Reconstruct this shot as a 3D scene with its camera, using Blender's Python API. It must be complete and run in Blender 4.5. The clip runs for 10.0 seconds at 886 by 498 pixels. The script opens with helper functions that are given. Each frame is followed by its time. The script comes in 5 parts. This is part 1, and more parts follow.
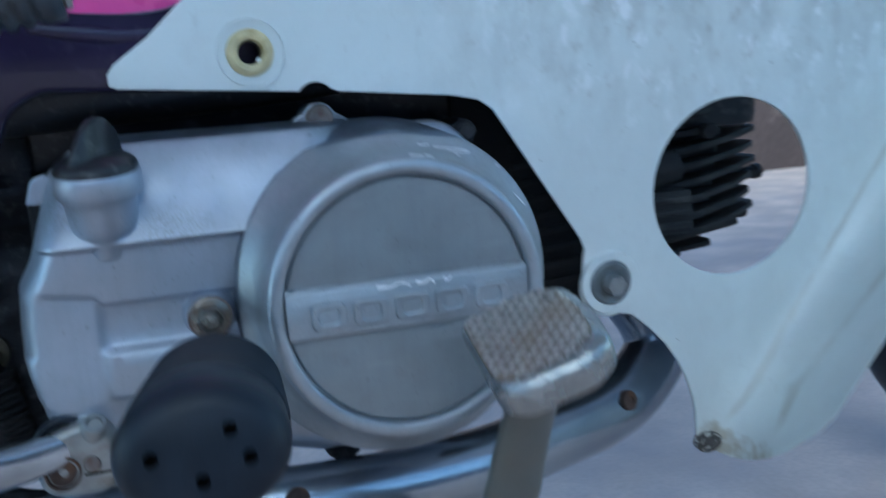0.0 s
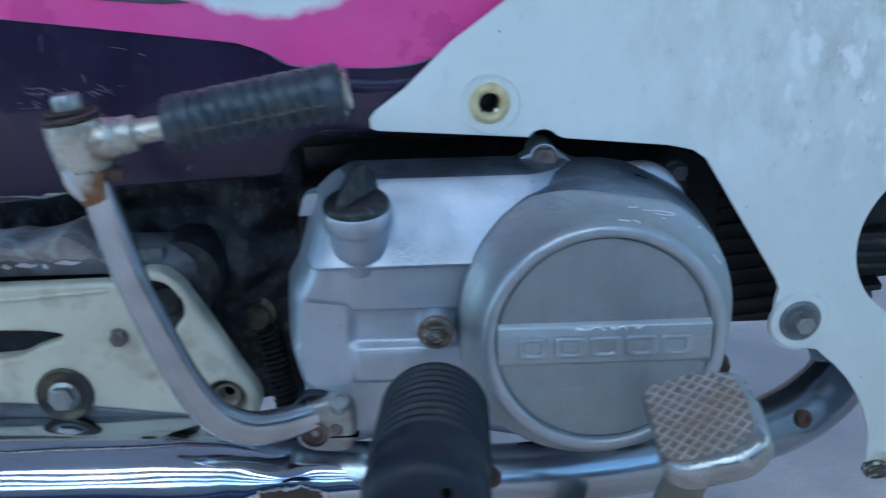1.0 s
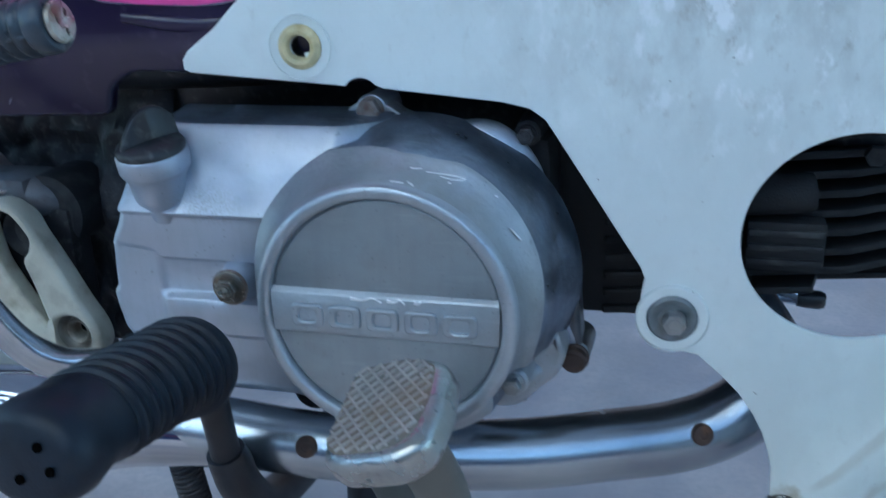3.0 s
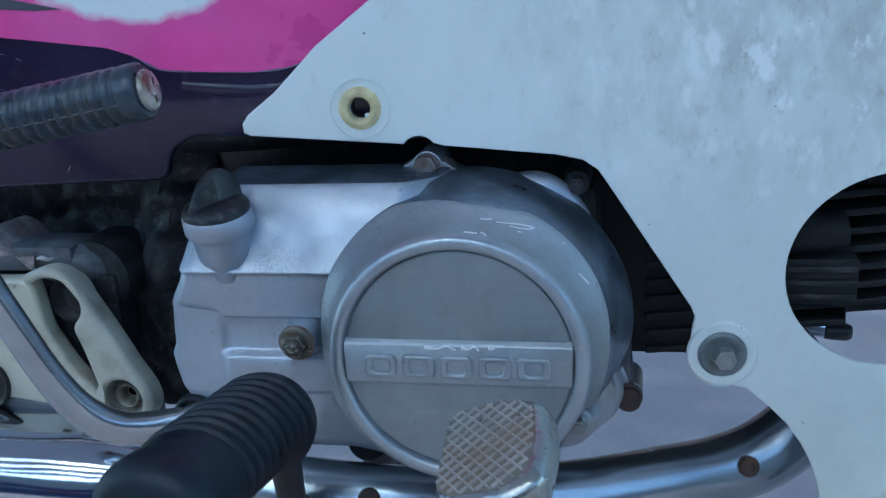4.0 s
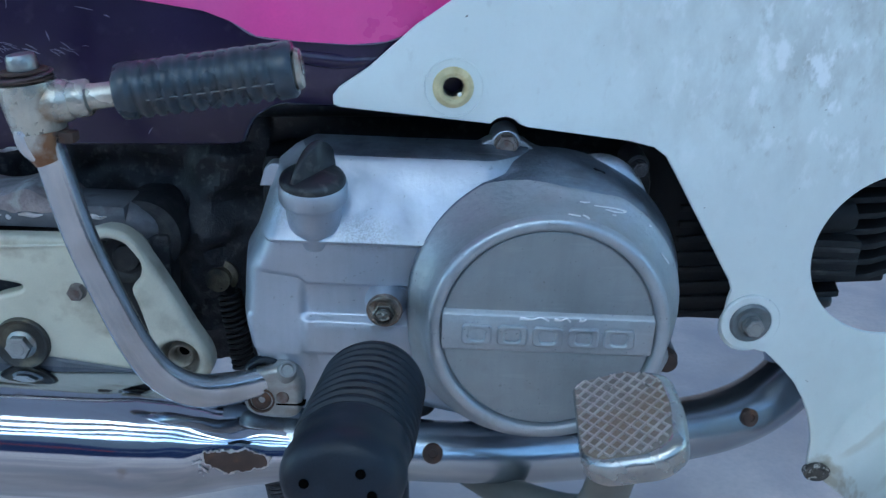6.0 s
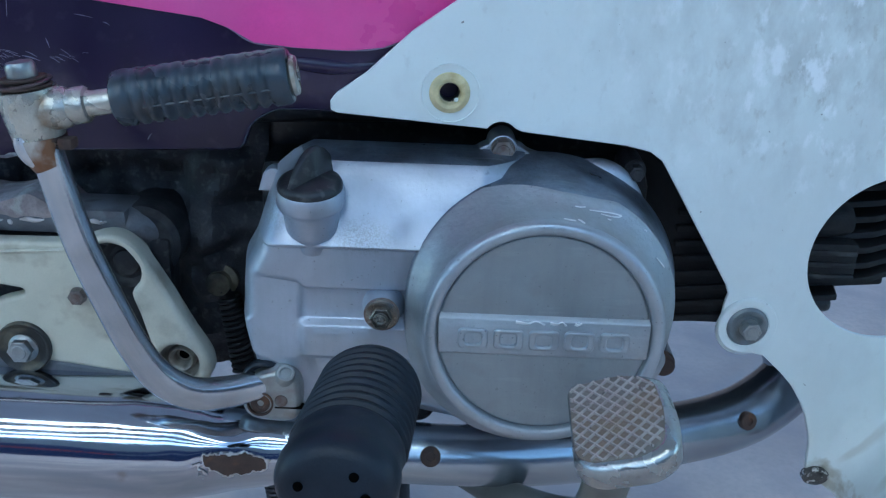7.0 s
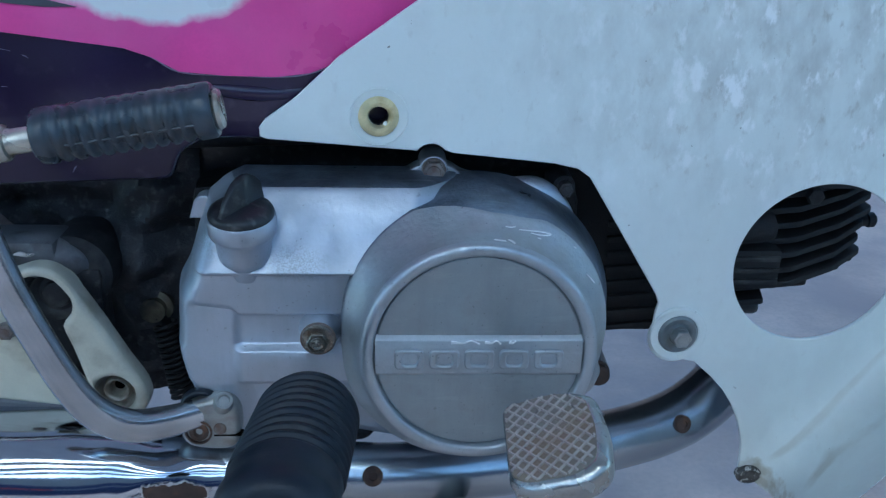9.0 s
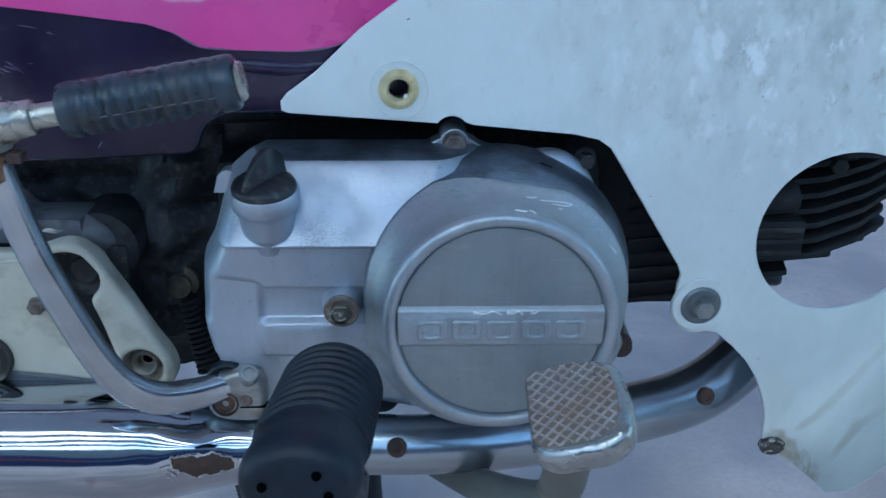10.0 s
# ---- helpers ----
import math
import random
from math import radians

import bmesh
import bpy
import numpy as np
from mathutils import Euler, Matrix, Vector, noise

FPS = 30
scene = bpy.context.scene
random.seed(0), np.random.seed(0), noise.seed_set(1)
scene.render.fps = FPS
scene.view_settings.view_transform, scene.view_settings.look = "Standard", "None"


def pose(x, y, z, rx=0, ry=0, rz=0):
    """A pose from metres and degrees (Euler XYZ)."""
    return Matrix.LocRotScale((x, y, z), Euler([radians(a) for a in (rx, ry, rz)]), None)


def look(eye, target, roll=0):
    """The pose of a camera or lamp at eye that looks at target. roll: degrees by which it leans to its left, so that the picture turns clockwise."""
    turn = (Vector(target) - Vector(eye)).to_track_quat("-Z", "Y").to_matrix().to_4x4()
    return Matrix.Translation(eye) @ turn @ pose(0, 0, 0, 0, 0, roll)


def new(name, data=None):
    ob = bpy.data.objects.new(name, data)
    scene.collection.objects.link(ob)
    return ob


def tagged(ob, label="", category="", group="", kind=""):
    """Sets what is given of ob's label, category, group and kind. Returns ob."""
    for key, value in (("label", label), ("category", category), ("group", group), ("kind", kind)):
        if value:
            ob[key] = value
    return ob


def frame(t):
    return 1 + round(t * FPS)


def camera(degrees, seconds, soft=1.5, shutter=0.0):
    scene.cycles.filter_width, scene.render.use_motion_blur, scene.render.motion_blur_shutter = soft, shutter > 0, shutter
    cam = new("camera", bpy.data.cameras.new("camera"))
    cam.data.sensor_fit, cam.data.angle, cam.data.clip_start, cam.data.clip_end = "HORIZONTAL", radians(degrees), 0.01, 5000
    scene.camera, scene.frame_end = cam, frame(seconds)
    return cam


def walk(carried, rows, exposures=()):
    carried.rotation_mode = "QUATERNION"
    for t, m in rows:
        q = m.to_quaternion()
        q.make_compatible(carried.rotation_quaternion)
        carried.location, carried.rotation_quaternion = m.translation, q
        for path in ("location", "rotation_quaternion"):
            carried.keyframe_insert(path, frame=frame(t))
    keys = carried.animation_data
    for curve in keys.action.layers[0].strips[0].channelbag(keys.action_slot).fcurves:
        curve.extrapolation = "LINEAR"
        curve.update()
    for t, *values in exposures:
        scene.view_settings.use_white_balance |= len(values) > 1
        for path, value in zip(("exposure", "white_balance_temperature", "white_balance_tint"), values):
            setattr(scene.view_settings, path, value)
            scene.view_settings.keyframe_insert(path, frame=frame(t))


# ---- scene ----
cam = camera(53.7, 10.0, soft=1.25, shutter=0.5)
# seconds, eye x y z, yaw to the left, pitch up, roll
ROWS = [
    (0, -0.09609, -0.41652, 0.38419, -15.379, -9.506, -4.515),
    (0.2, -0.08782, -0.40366, 0.44621, -11.938, -13.869, -3.592),
    (0.4, -0.10083, -0.42659, 0.49664, -7.554, -16.769, -2.849),
    (0.5, -0.10651, -0.44505, 0.50367, -5.087, -17.484, -2.450),
    (0.7, -0.12536, -0.47746, 0.51301, -1.949, -18.015, -2.528),
    (1, -0.09826, -0.46033, 0.49881, -0.810, -18.210, -1.540),
    (1.2, -0.05580, -0.44977, 0.49513, 0.876, -18.121, -2.174),
    (1.5, 0.00162, -0.43285, 0.47517, 5.032, -16.976, -4.094),
    (1.7, 0.03619, -0.42738, 0.46822, 8.606, -17.217, -4.224),
    (2, 0.08903, -0.43055, 0.45226, 14.139, -18.760, -3.440),
    (2.2, 0.11407, -0.42690, 0.46015, 16.267, -20.320, -2.535),
    (2.5, 0.14018, -0.40042, 0.46567, 15.671, -21.976, -1.400),
    (2.7, 0.14314, -0.39665, 0.47514, 14.844, -21.798, -1.066),
    (3, 0.13735, -0.39447, 0.47606, 14.755, -20.075, -1.858),
    (3.2, 0.12100, -0.40638, 0.48097, 14.610, -19.162, -2.033),
    (4.3, 0.04951, -0.43248, 0.47943, 8.699, -16.091, -3.845),
    (4.5, 0.02068, -0.44407, 0.49701, 6.996, -17.682, -4.389),
    (4.7, -0.00027, -0.45955, 0.48932, 5.608, -19.751, -3.964),
    (5, -0.03418, -0.46015, 0.51059, 4.260, -21.727, -3.799),
    (5.2, -0.05353, -0.46172, 0.51237, 3.148, -21.333, -2.144),
    (5.5, -0.06906, -0.45933, 0.50895, 0.716, -21.303, 0.644),
    (5.7, -0.07264, -0.45939, 0.50780, -0.219, -21.198, 1.781),
    (6, -0.06558, -0.46138, 0.51378, -0.294, -20.906, 2.391),
    (6.2, -0.05974, -0.45848, 0.51788, 0.065, -21.085, 2.342),
    (7.3, -0.05888, -0.47051, 0.51566, 0.340, -20.187, 1.995),
    (7.5, -0.05765, -0.47661, 0.52103, 0.524, -19.717, 1.738),
    (7.8, -0.06326, -0.48427, 0.52744, 0.106, -19.613, 1.985),
    (8, -0.06642, -0.48347, 0.52667, -0.520, -19.600, 2.191),
    (8.2, -0.07175, -0.46785, 0.51589, -1.897, -20.034, 2.555),
    (8.5, -0.06786, -0.46252, 0.51236, -3.152, -20.651, 2.574),
    (8.7, -0.05913, -0.45501, 0.52237, -4.059, -20.594, 2.410),
    (9, -0.05157, -0.46330, 0.53210, -3.494, -20.836, 1.558),
    (9.2, -0.05015, -0.46837, 0.53355, -2.929, -21.014, 1.093),
    (9.5, -0.05779, -0.46937, 0.52299, -2.400, -21.134, 0.746),
    (9.7, -0.06289, -0.46800, 0.51965, -2.081, -21.463, 0.756),
    (10, -0.05083, -0.46861, 0.52602, -1.904, -21.889, 0.453),
]
walk(cam, [(t, pose(x, y, z, 90 + pitch, 0, yaw) @ pose(0, 0, 0, 0, 0, roll)) for t, x, y, z, yaw, pitch, roll in ROWS],
     exposures=[(0, 2.05, 5400, -9), (1.0, 2.18, 5350, -9), (1.5, 2.13, 5400, -9), (2.0, 2.19, 5480, -9), (2.5, 2.35, 5640, -9), (3.0, 2.19, 5480, -9), (4.5, 2.06, 5360, -9), (5.0, 2.30, 5430, -9), (5.5, 2.28, 5400, -9), (6.5, 2.22, 5380, -9), (8, 2.15, 5350, -9), (9, 2.05, 5345, -9), (10, 2.14, 5340, -9)])

# ---- world and light: open shade under a pale sky ----
world = bpy.data.worlds.new("sky")
scene.world = world
world.use_nodes = True
wn = world.node_tree.nodes
sky = wn.new("ShaderNodeTexSky")
sky.sky_type, sky.sun_disc = "NISHITA", False
sky.sun_elevation, sky.sun_rotation = radians(48), radians(200)
sky.air_density, sky.dust_density, sky.ozone_density = 1.0, 1.2, 3.0
world.node_tree.links.new(sky.outputs[0], wn["Background"].inputs[0])
wn["Background"].inputs[1].default_value = 0.15
sun = new("sun", bpy.data.lights.new("sun", "SUN"))
sun.data.energy, sun.data.angle, sun.data.color = 0.5, radians(30), (1.0, 0.98, 0.95)
sun.matrix_world = look((1.0, -2.0, 5.0), (0.2, 0.1, 0.2))


# ---- materials ----
def material(name, color, rough=0.5, metal=0.0, vary=0.15, scale=40.0, fine=400.0, bump=0.08, tint=None, amount=0.0, tint_scale=12.0, low=0.5, high=0.62, coat=0.0, tint_rough=None):
    """A surface with grain and blotches at two scales, and stains of a second colour."""
    m = bpy.data.materials.new(name)
    m.use_nodes = True
    n, l = m.node_tree.nodes, m.node_tree.links
    b = n["Principled BSDF"]
    b.inputs["Metallic"].default_value = metal
    b.inputs["Coat Weight"].default_value = coat
    tc = n.new("ShaderNodeTexCoord")

    def tex(size, detail=4.0, off=0.0):
        mp = n.new("ShaderNodeMapping")
        mp.inputs["Location"].default_value = (off, off * 1.7, off * 0.6)
        l.new(tc.outputs["Object"], mp.inputs[0])
        t = n.new("ShaderNodeTexNoise")
        t.inputs["Scale"].default_value, t.inputs["Detail"].default_value = size, detail
        l.new(mp.outputs[0], t.inputs["Vector"])
        return t.outputs["Fac"]

    def ramp(fac, a, b_, lo, hi):
        r = n.new("ShaderNodeMapRange")
        r.inputs[1].default_value, r.inputs[2].default_value, r.inputs[3].default_value, r.inputs[4].default_value = lo, hi, a, b_
        l.new(fac, r.inputs[0])
        return r.outputs[0]

    def mix(fac, a, b_, kind="MIX"):
        x = n.new("ShaderNodeMix")
        x.data_type, x.blend_type = "RGBA", kind
        for sock, v in ((x.inputs[0], fac), (x.inputs[6], a), (x.inputs[7], b_)):
            if isinstance(v, (int, float)):
                sock.default_value = v
            elif isinstance(v, tuple):
                sock.default_value = (*v, 1.0)
            else:
                l.new(v, sock)
        return x.outputs[2]

    coarse, grain = tex(scale), tex(fine, 3.0, 3.1)
    dark = tuple(c * (1 - vary) for c in color)
    light = tuple(min(1.0, c * (1 + vary)) for c in color)
    out = mix(ramp(coarse, 0, 1, 0.35, 0.65), dark, light)
    out = mix(ramp(grain, 0, vary * 1.2, 0.4, 0.7), out, tuple(c * 0.6 for c in color))
    rough_out = ramp(coarse, max(0.02, rough * 0.82), min(1.0, rough * 1.2), 0.3, 0.7)
    if tint:
        mask = ramp(tex(tint_scale, 8.0, 7.3), 0, amount, low, high)
        out = mix(mask, out, tint)
        if tint_rough:
            rr = n.new("ShaderNodeMix")
            l.new(mask, rr.inputs[0])
            l.new(rough_out, rr.inputs[2])
            rr.inputs[3].default_value = tint_rough
            rough_out = rr.outputs[0]
    l.new(out, b.inputs["Base Color"])
    l.new(rough_out, b.inputs["Roughness"])
    bp = n.new("ShaderNodeBump")
    bp.inputs["Strength"].default_value, bp.inputs["Distance"].default_value = bump, 0.002
    l.new(grain, bp.inputs["Height"])
    l.new(bp.outputs[0], b.inputs["Normal"])
    return m


ALU = material("cast_aluminium", (0.470, 0.512, 0.585), 0.43, 0.68, 0.06, 25, 700, 0.03, (0.32, 0.335, 0.34), 0.4, 24, 0.52, 0.76)
ALU_DISC = material("brushed_aluminium", (0.315, 0.350, 0.372), 0.46, 0.66, 0.05, 45, 1000, 0.03, (0.26, 0.27, 0.265), 0.45, 70, 0.58, 0.76)
LID = material("worn_cast_lid", (0.41, 0.445, 0.48), 0.46, 0.68, 0.07, 25, 700, 0.03, (0.31, 0.315, 0.30), 0.55, 26, 0.50, 0.70)
STEEL = material("worn_steel", (0.36, 0.38, 0.38), 0.38, 0.8, 0.15, 80, 900, 0.1, (0.22, 0.19, 0.15), 0.5, 60, 0.5, 0.62)
LEVER = material("plated_lever", (0.53, 0.565, 0.61), 0.17, 0.85, 0.10, 40, 900, 0.08, (0.33, 0.31, 0.27), 0.5, 22, 0.46, 0.66)
KNUCKLE = material("yellowed_plating", (0.52, 0.51, 0.45), 0.28, 0.65, 0.12, 70, 900, 0.15, (0.20, 0.13, 0.07), 0.85, 60, 0.53, 0.66)
RUST = material("rusty_steel", (0.070, 0.046, 0.038), 0.75, 0.2, 0.3, 120, 1200, 0.3, (0.15, 0.075, 0.04), 0.6, 90, 0.55, 0.68)
BOLT = material("dull_bolt", (0.20, 0.18, 0.17), 0.5, 0.6, 0.2, 150, 1500, 0.2, (0.13, 0.08, 0.06), 0.8, 120, 0.45, 0.6)
CHROME = material("chrome", (0.47, 0.51, 0.58), 0.085, 1.0, 0.04, 20, 800, 0.01, (0.30, 0.22, 0.18), 0.45, 45, 0.64, 0.74, tint_rough=0.4)
PIPE = material("blued_chrome", (0.47, 0.53, 0.585), 0.25, 0.95, 0.08, 10, 900, 0.03, (0.20, 0.22, 0.28), 0.5, 9, 0.35, 0.85)
WHITE = material("white_plastic", (0.785, 0.845, 0.83), 0.40, 0.0, 0.025, 14, 500, 0.02, (0.60, 0.61, 0.59), 0.30, 40, 0.52, 0.80)
YELLOW = material("yellowed_plastic", (0.66, 0.58, 0.33), 0.4, 0.0, 0.15, 100, 900, 0.05, (0.42, 0.31, 0.12), 0.7, 70, 0.48, 0.62)
RUBBER = material("black_rubber", (0.010, 0.0155, 0.025), 0.43, 0.0, 0.25, 60, 900, 0.10, (0.032, 0.034, 0.036), 0.4, 45, 0.54, 0.70)
RUBBER.node_tree.nodes["Principled BSDF"].inputs["Specular IOR Level"].default_value = 0.28
# lightless black, painted where holes and slots would only be shaded
HOLE_SHADE = material("hole_shade_black", (0.002, 0.002, 0.002), 1.0, 0.0, 0.1, 60, 900, 0.0)
HOLE_SHADE.node_tree.nodes["Principled BSDF"].inputs["Specular IOR Level"].default_value = 0.0
BLACK = material("black_plastic", (0.020, 0.023, 0.028), 0.36, 0.0, 0.2, 60, 900, 0.10, (0.085, 0.088, 0.085), 0.8, 150, 0.56, 0.70)
DARK = material("oily_black_metal", (0.034, 0.035, 0.040), 0.55, 0.3, 0.4, 30, 700, 0.3, (0.14, 0.135, 0.13), 0.5, 170, 0.55, 0.70)
FIN = material("black_engine_paint", (0.011, 0.012, 0.0145), 0.7, 0.1, 0.3, 40, 700, 0.2)
GREYFIN = material("dusty_black_paint", (0.016, 0.017, 0.020), 0.65, 0.1, 0.3, 60, 700, 0.2, (0.06, 0.06, 0.06), 0.7, 60, 0.5, 0.66)
# darker copy of the casting, carries the shade beside the lid
SHADED_CAST = material("shade_darkened_cast", (0.12, 0.13, 0.15), 0.38, 0.75, 0.2, 40, 500, 0.15, (0.06, 0.065, 0.075), 0.6, 45, 0.45, 0.65)
BLACK_STEEL = material("black_painted_steel", (0.010, 0.0125, 0.018), 0.42, 0.0, 0.2, 60, 700, 0.15, (0.03, 0.03, 0.033), 0.6, 70, 0.55, 0.70)
GREYPAINT = material("scuffed_grey_paint", (0.14, 0.145, 0.16), 0.5, 0.3, 0.2, 40, 700, 0.2, (0.05, 0.05, 0.05), 0.8, 40, 0.5, 0.6)
CREAM = material("cream_paint", (0.57, 0.55, 0.44), 0.4, 0.05, 0.08, 30, 700, 0.04, (0.26, 0.21, 0.14), 0.7, 38, 0.53, 0.70)
PURPLE = material("deep_purple_paint", (0.022, 0.0150, 0.044), 0.22, 0.0, 0.15, 20, 900, 0.02, (0.055, 0.042, 0.085), 0.4, 90, 0.58, 0.72, coat=0.12)
LILAC = material("lilac_film", (0.36, 0.33, 0.70), 0.3, 0.0, 0.08, 30, 700, 0.02)
STRIPE = material("dark_grey_film", (0.09, 0.09, 0.11), 0.35, 0.0, 0.1, 30, 700, 0.02)
TREAD = material("worn_tread", (0.225, 0.215, 0.19), 0.5, 0.4, 0.15, 90, 1200, 0.25, (0.24, 0.185, 0.125), 0.7, 30, 0.44, 0.62)
RIDGE = material("bare_ridges", (0.55, 0.535, 0.50), 0.32, 0.6, 0.12, 150, 1200, 0.1, (0.40, 0.31, 0.22), 0.6, 45, 0.50, 0.66)
CONCRETE = material("concrete", (0.59, 0.45, 0.375), 0.8, 0.0, 0.18, 7, 160, 0.25, (0.40, 0.315, 0.29), 0.80, 7, 0.40, 0.64)
EARTH_WALL = material("brown_plaster", (0.12, 0.085, 0.075), 0.9, 0.0, 0.25, 2, 40, 0.2, (0.42, 0.30, 0.27), 0.8, 4, 0.55, 0.66)
DUST = material("dusty_crust", (0.30, 0.255, 0.25), 0.9, 0.0, 0.3, 60, 500, 0.5, (0.42, 0.40, 0.38), 0.8, 70, 0.55, 0.64)
PAD_METAL = material("satin_worn_plating", (0.42, 0.44, 0.44), 0.24, 0.85, 0.08, 40, 700, 0.05, (0.40, 0.37, 0.32), 0.5, 50, 0.52, 0.66)
ARM_PAINT = material("dull_grey_plating", (0.175, 0.18, 0.165), 0.5, 0.35, 0.1, 40, 600, 0.08, (0.20, 0.18, 0.15), 0.5, 30, 0.5, 0.65)
BRIGHT_BOLT = material("zinc_bolt", (0.22, 0.21, 0.185), 0.24, 0.8, 0.2, 150, 1200, 0.15, (0.12, 0.085, 0.06), 0.85, 100, 0.47, 0.62)
CORRODED = material("corroded_screw", (0.10, 0.095, 0.09), 0.5, 0.5, 0.3, 200, 1200, 0.3, (0.62, 0.61, 0.58), 0.9, 230, 0.56, 0.60)
SCRAPE = material("bare_scrape", (0.78, 0.79, 0.80), 0.45, 0.3, 0.05, 200, 1200, 0.05)
SLEEVE = material("weathered_rubber", (0.036, 0.050, 0.068), 0.29, 0.0, 0.25, 70, 900, 0.08, (0.055, 0.050, 0.045), 0.5, 40, 0.5, 0.68)
HUB = material("tarnished_steel", (0.21, 0.22, 0.225), 0.40, 0.7, 0.12, 60, 900, 0.1, (0.20, 0.16, 0.12), 0.6, 55, 0.52, 0.66)
NAVY = material("dark_blue_paint", (0.024, 0.038, 0.11), 0.6, 0.0, 0.15, 3, 60, 0.1)
RED = material("dull_red_paint", (0.42, 0.06, 0.05), 0.6, 0.0, 0.15, 3, 60, 0.1)
WASHER = material("dull_grey_washer", (0.20, 0.225, 0.24), 0.45, 0.5, 0.12, 120, 1200, 0.15, (0.15, 0.14, 0.12), 0.5, 90, 0.5, 0.65)
CUP = material("grimy_shadowed_cup", (0.045, 0.044, 0.042), 0.5, 0.35, 0.2, 60, 700, 0.2, (0.20, 0.17, 0.11), 0.7, 50, 0.48, 0.64)
SOCKET = material("worn_socket", (0.33, 0.31, 0.26), 0.45, 0.45, 0.15, 70, 900, 0.15, (0.14, 0.10, 0.07), 0.8, 90, 0.48, 0.66)
FORK = material("rust_bloomed_plating", (0.46, 0.44, 0.40), 0.4, 0.5, 0.12, 70, 900, 0.15, (0.20, 0.092, 0.040), 0.95, 60, 0.36, 0.50)
PIN = material("tarnished_washer", (0.15, 0.125, 0.13), 0.42, 0.7, 0.2, 90, 900, 0.15, (0.09, 0.055, 0.05), 0.7, 80, 0.45, 0.62)
RIM = material("polished_rim", (0.44, 0.48, 0.525), 0.40, 0.74, 0.05, 40, 900, 0.02, (0.33, 0.35, 0.36), 0.3, 60, 0.55, 0.75)
# casting darkened to carry the shade and dark reflections on lid side and cover top
SKIRT = material("shade_dark_casting", (0.28, 0.325, 0.41), 0.36, 0.88, 0.2, 40, 500, 0.15, (0.14, 0.155, 0.175), 0.6, 45, 0.45, 0.65)
CEILING = material("pale_blue_unseen_ceiling", (0.62, 0.71, 0.83), 0.8, 0.0, 0.06, 3, 60, 0.05)
LIP = material("pale_lip_highlight", (0.30, 0.31, 0.33), 0.5, 0.2, 0.3, 150, 1200, 0.2, (0.10, 0.09, 0.13), 0.8, 160, 0.42, 0.58)
PALE_MARK = material("paint_scratch", (0.20, 0.18, 0.26), 0.5, 0.0, 0.1, 200, 1200, 0.05)
BARE = material("bare_bright_metal", (0.62, 0.62, 0.63), 0.32, 0.85, 0.1, 90, 900, 0.2, (0.35, 0.30, 0.27), 0.5, 120, 0.5, 0.65)
# brown stains, with the lobe's shadow darkened into the paint as well
STAINED_SHADED_CREAM = material("stained_shaded_cream_paint", (0.54, 0.52, 0.42), 0.42, 0.05, 0.10, 30, 700, 0.05, (0.20, 0.16, 0.11), 0.85, 32, 0.50, 0.72)
PLASTER = material("plain_plaster", (0.26, 0.26, 0.27), 0.85, 0.0, 0.08, 3, 60, 0.1)


def heat_blued(m):
    """Chrome darkened and blued by heat towards the cylinder."""
    n, l = m.node_tree.nodes, m.node_tree.links
    b = n["Principled BSDF"]
    tc = n.new("ShaderNodeTexCoord")
    sep = n.new("ShaderNodeSeparateXYZ")
    l.new(tc.outputs["Object"], sep.inputs[0])
    nz = n.new("ShaderNodeTexNoise")
    nz.inputs["Scale"].default_value, nz.inputs["Detail"].default_value = 38, 5
    l.new(tc.outputs["Object"], nz.inputs["Vector"])
    ad = n.new("ShaderNodeMath")
    ad.operation = "MULTIPLY_ADD"
    ad.inputs[1].default_value = 0.16
    l.new(nz.outputs["Fac"], ad.inputs[0])
    l.new(sep.outputs["X"], ad.inputs[2])
    r = n.new("ShaderNodeMapRange")
    r.inputs[1].default_value, r.inputs[2].default_value, r.inputs[3].default_value, r.inputs[4].default_value = 0.20, 0.31, 0.0, 0.75
    l.new(ad.outputs[0], r.inputs[0])
    x = n.new("ShaderNodeMix")
    x.data_type = "RGBA"
    l.new(r.outputs[0], x.inputs[0])
    l.new(b.inputs["Base Color"].links[0].from_socket, x.inputs[6])
    x.inputs[7].default_value = (0.17, 0.21, 0.29, 1)
    l.new(x.outputs[2], b.inputs["Base Color"])


heat_blued(PIPE)


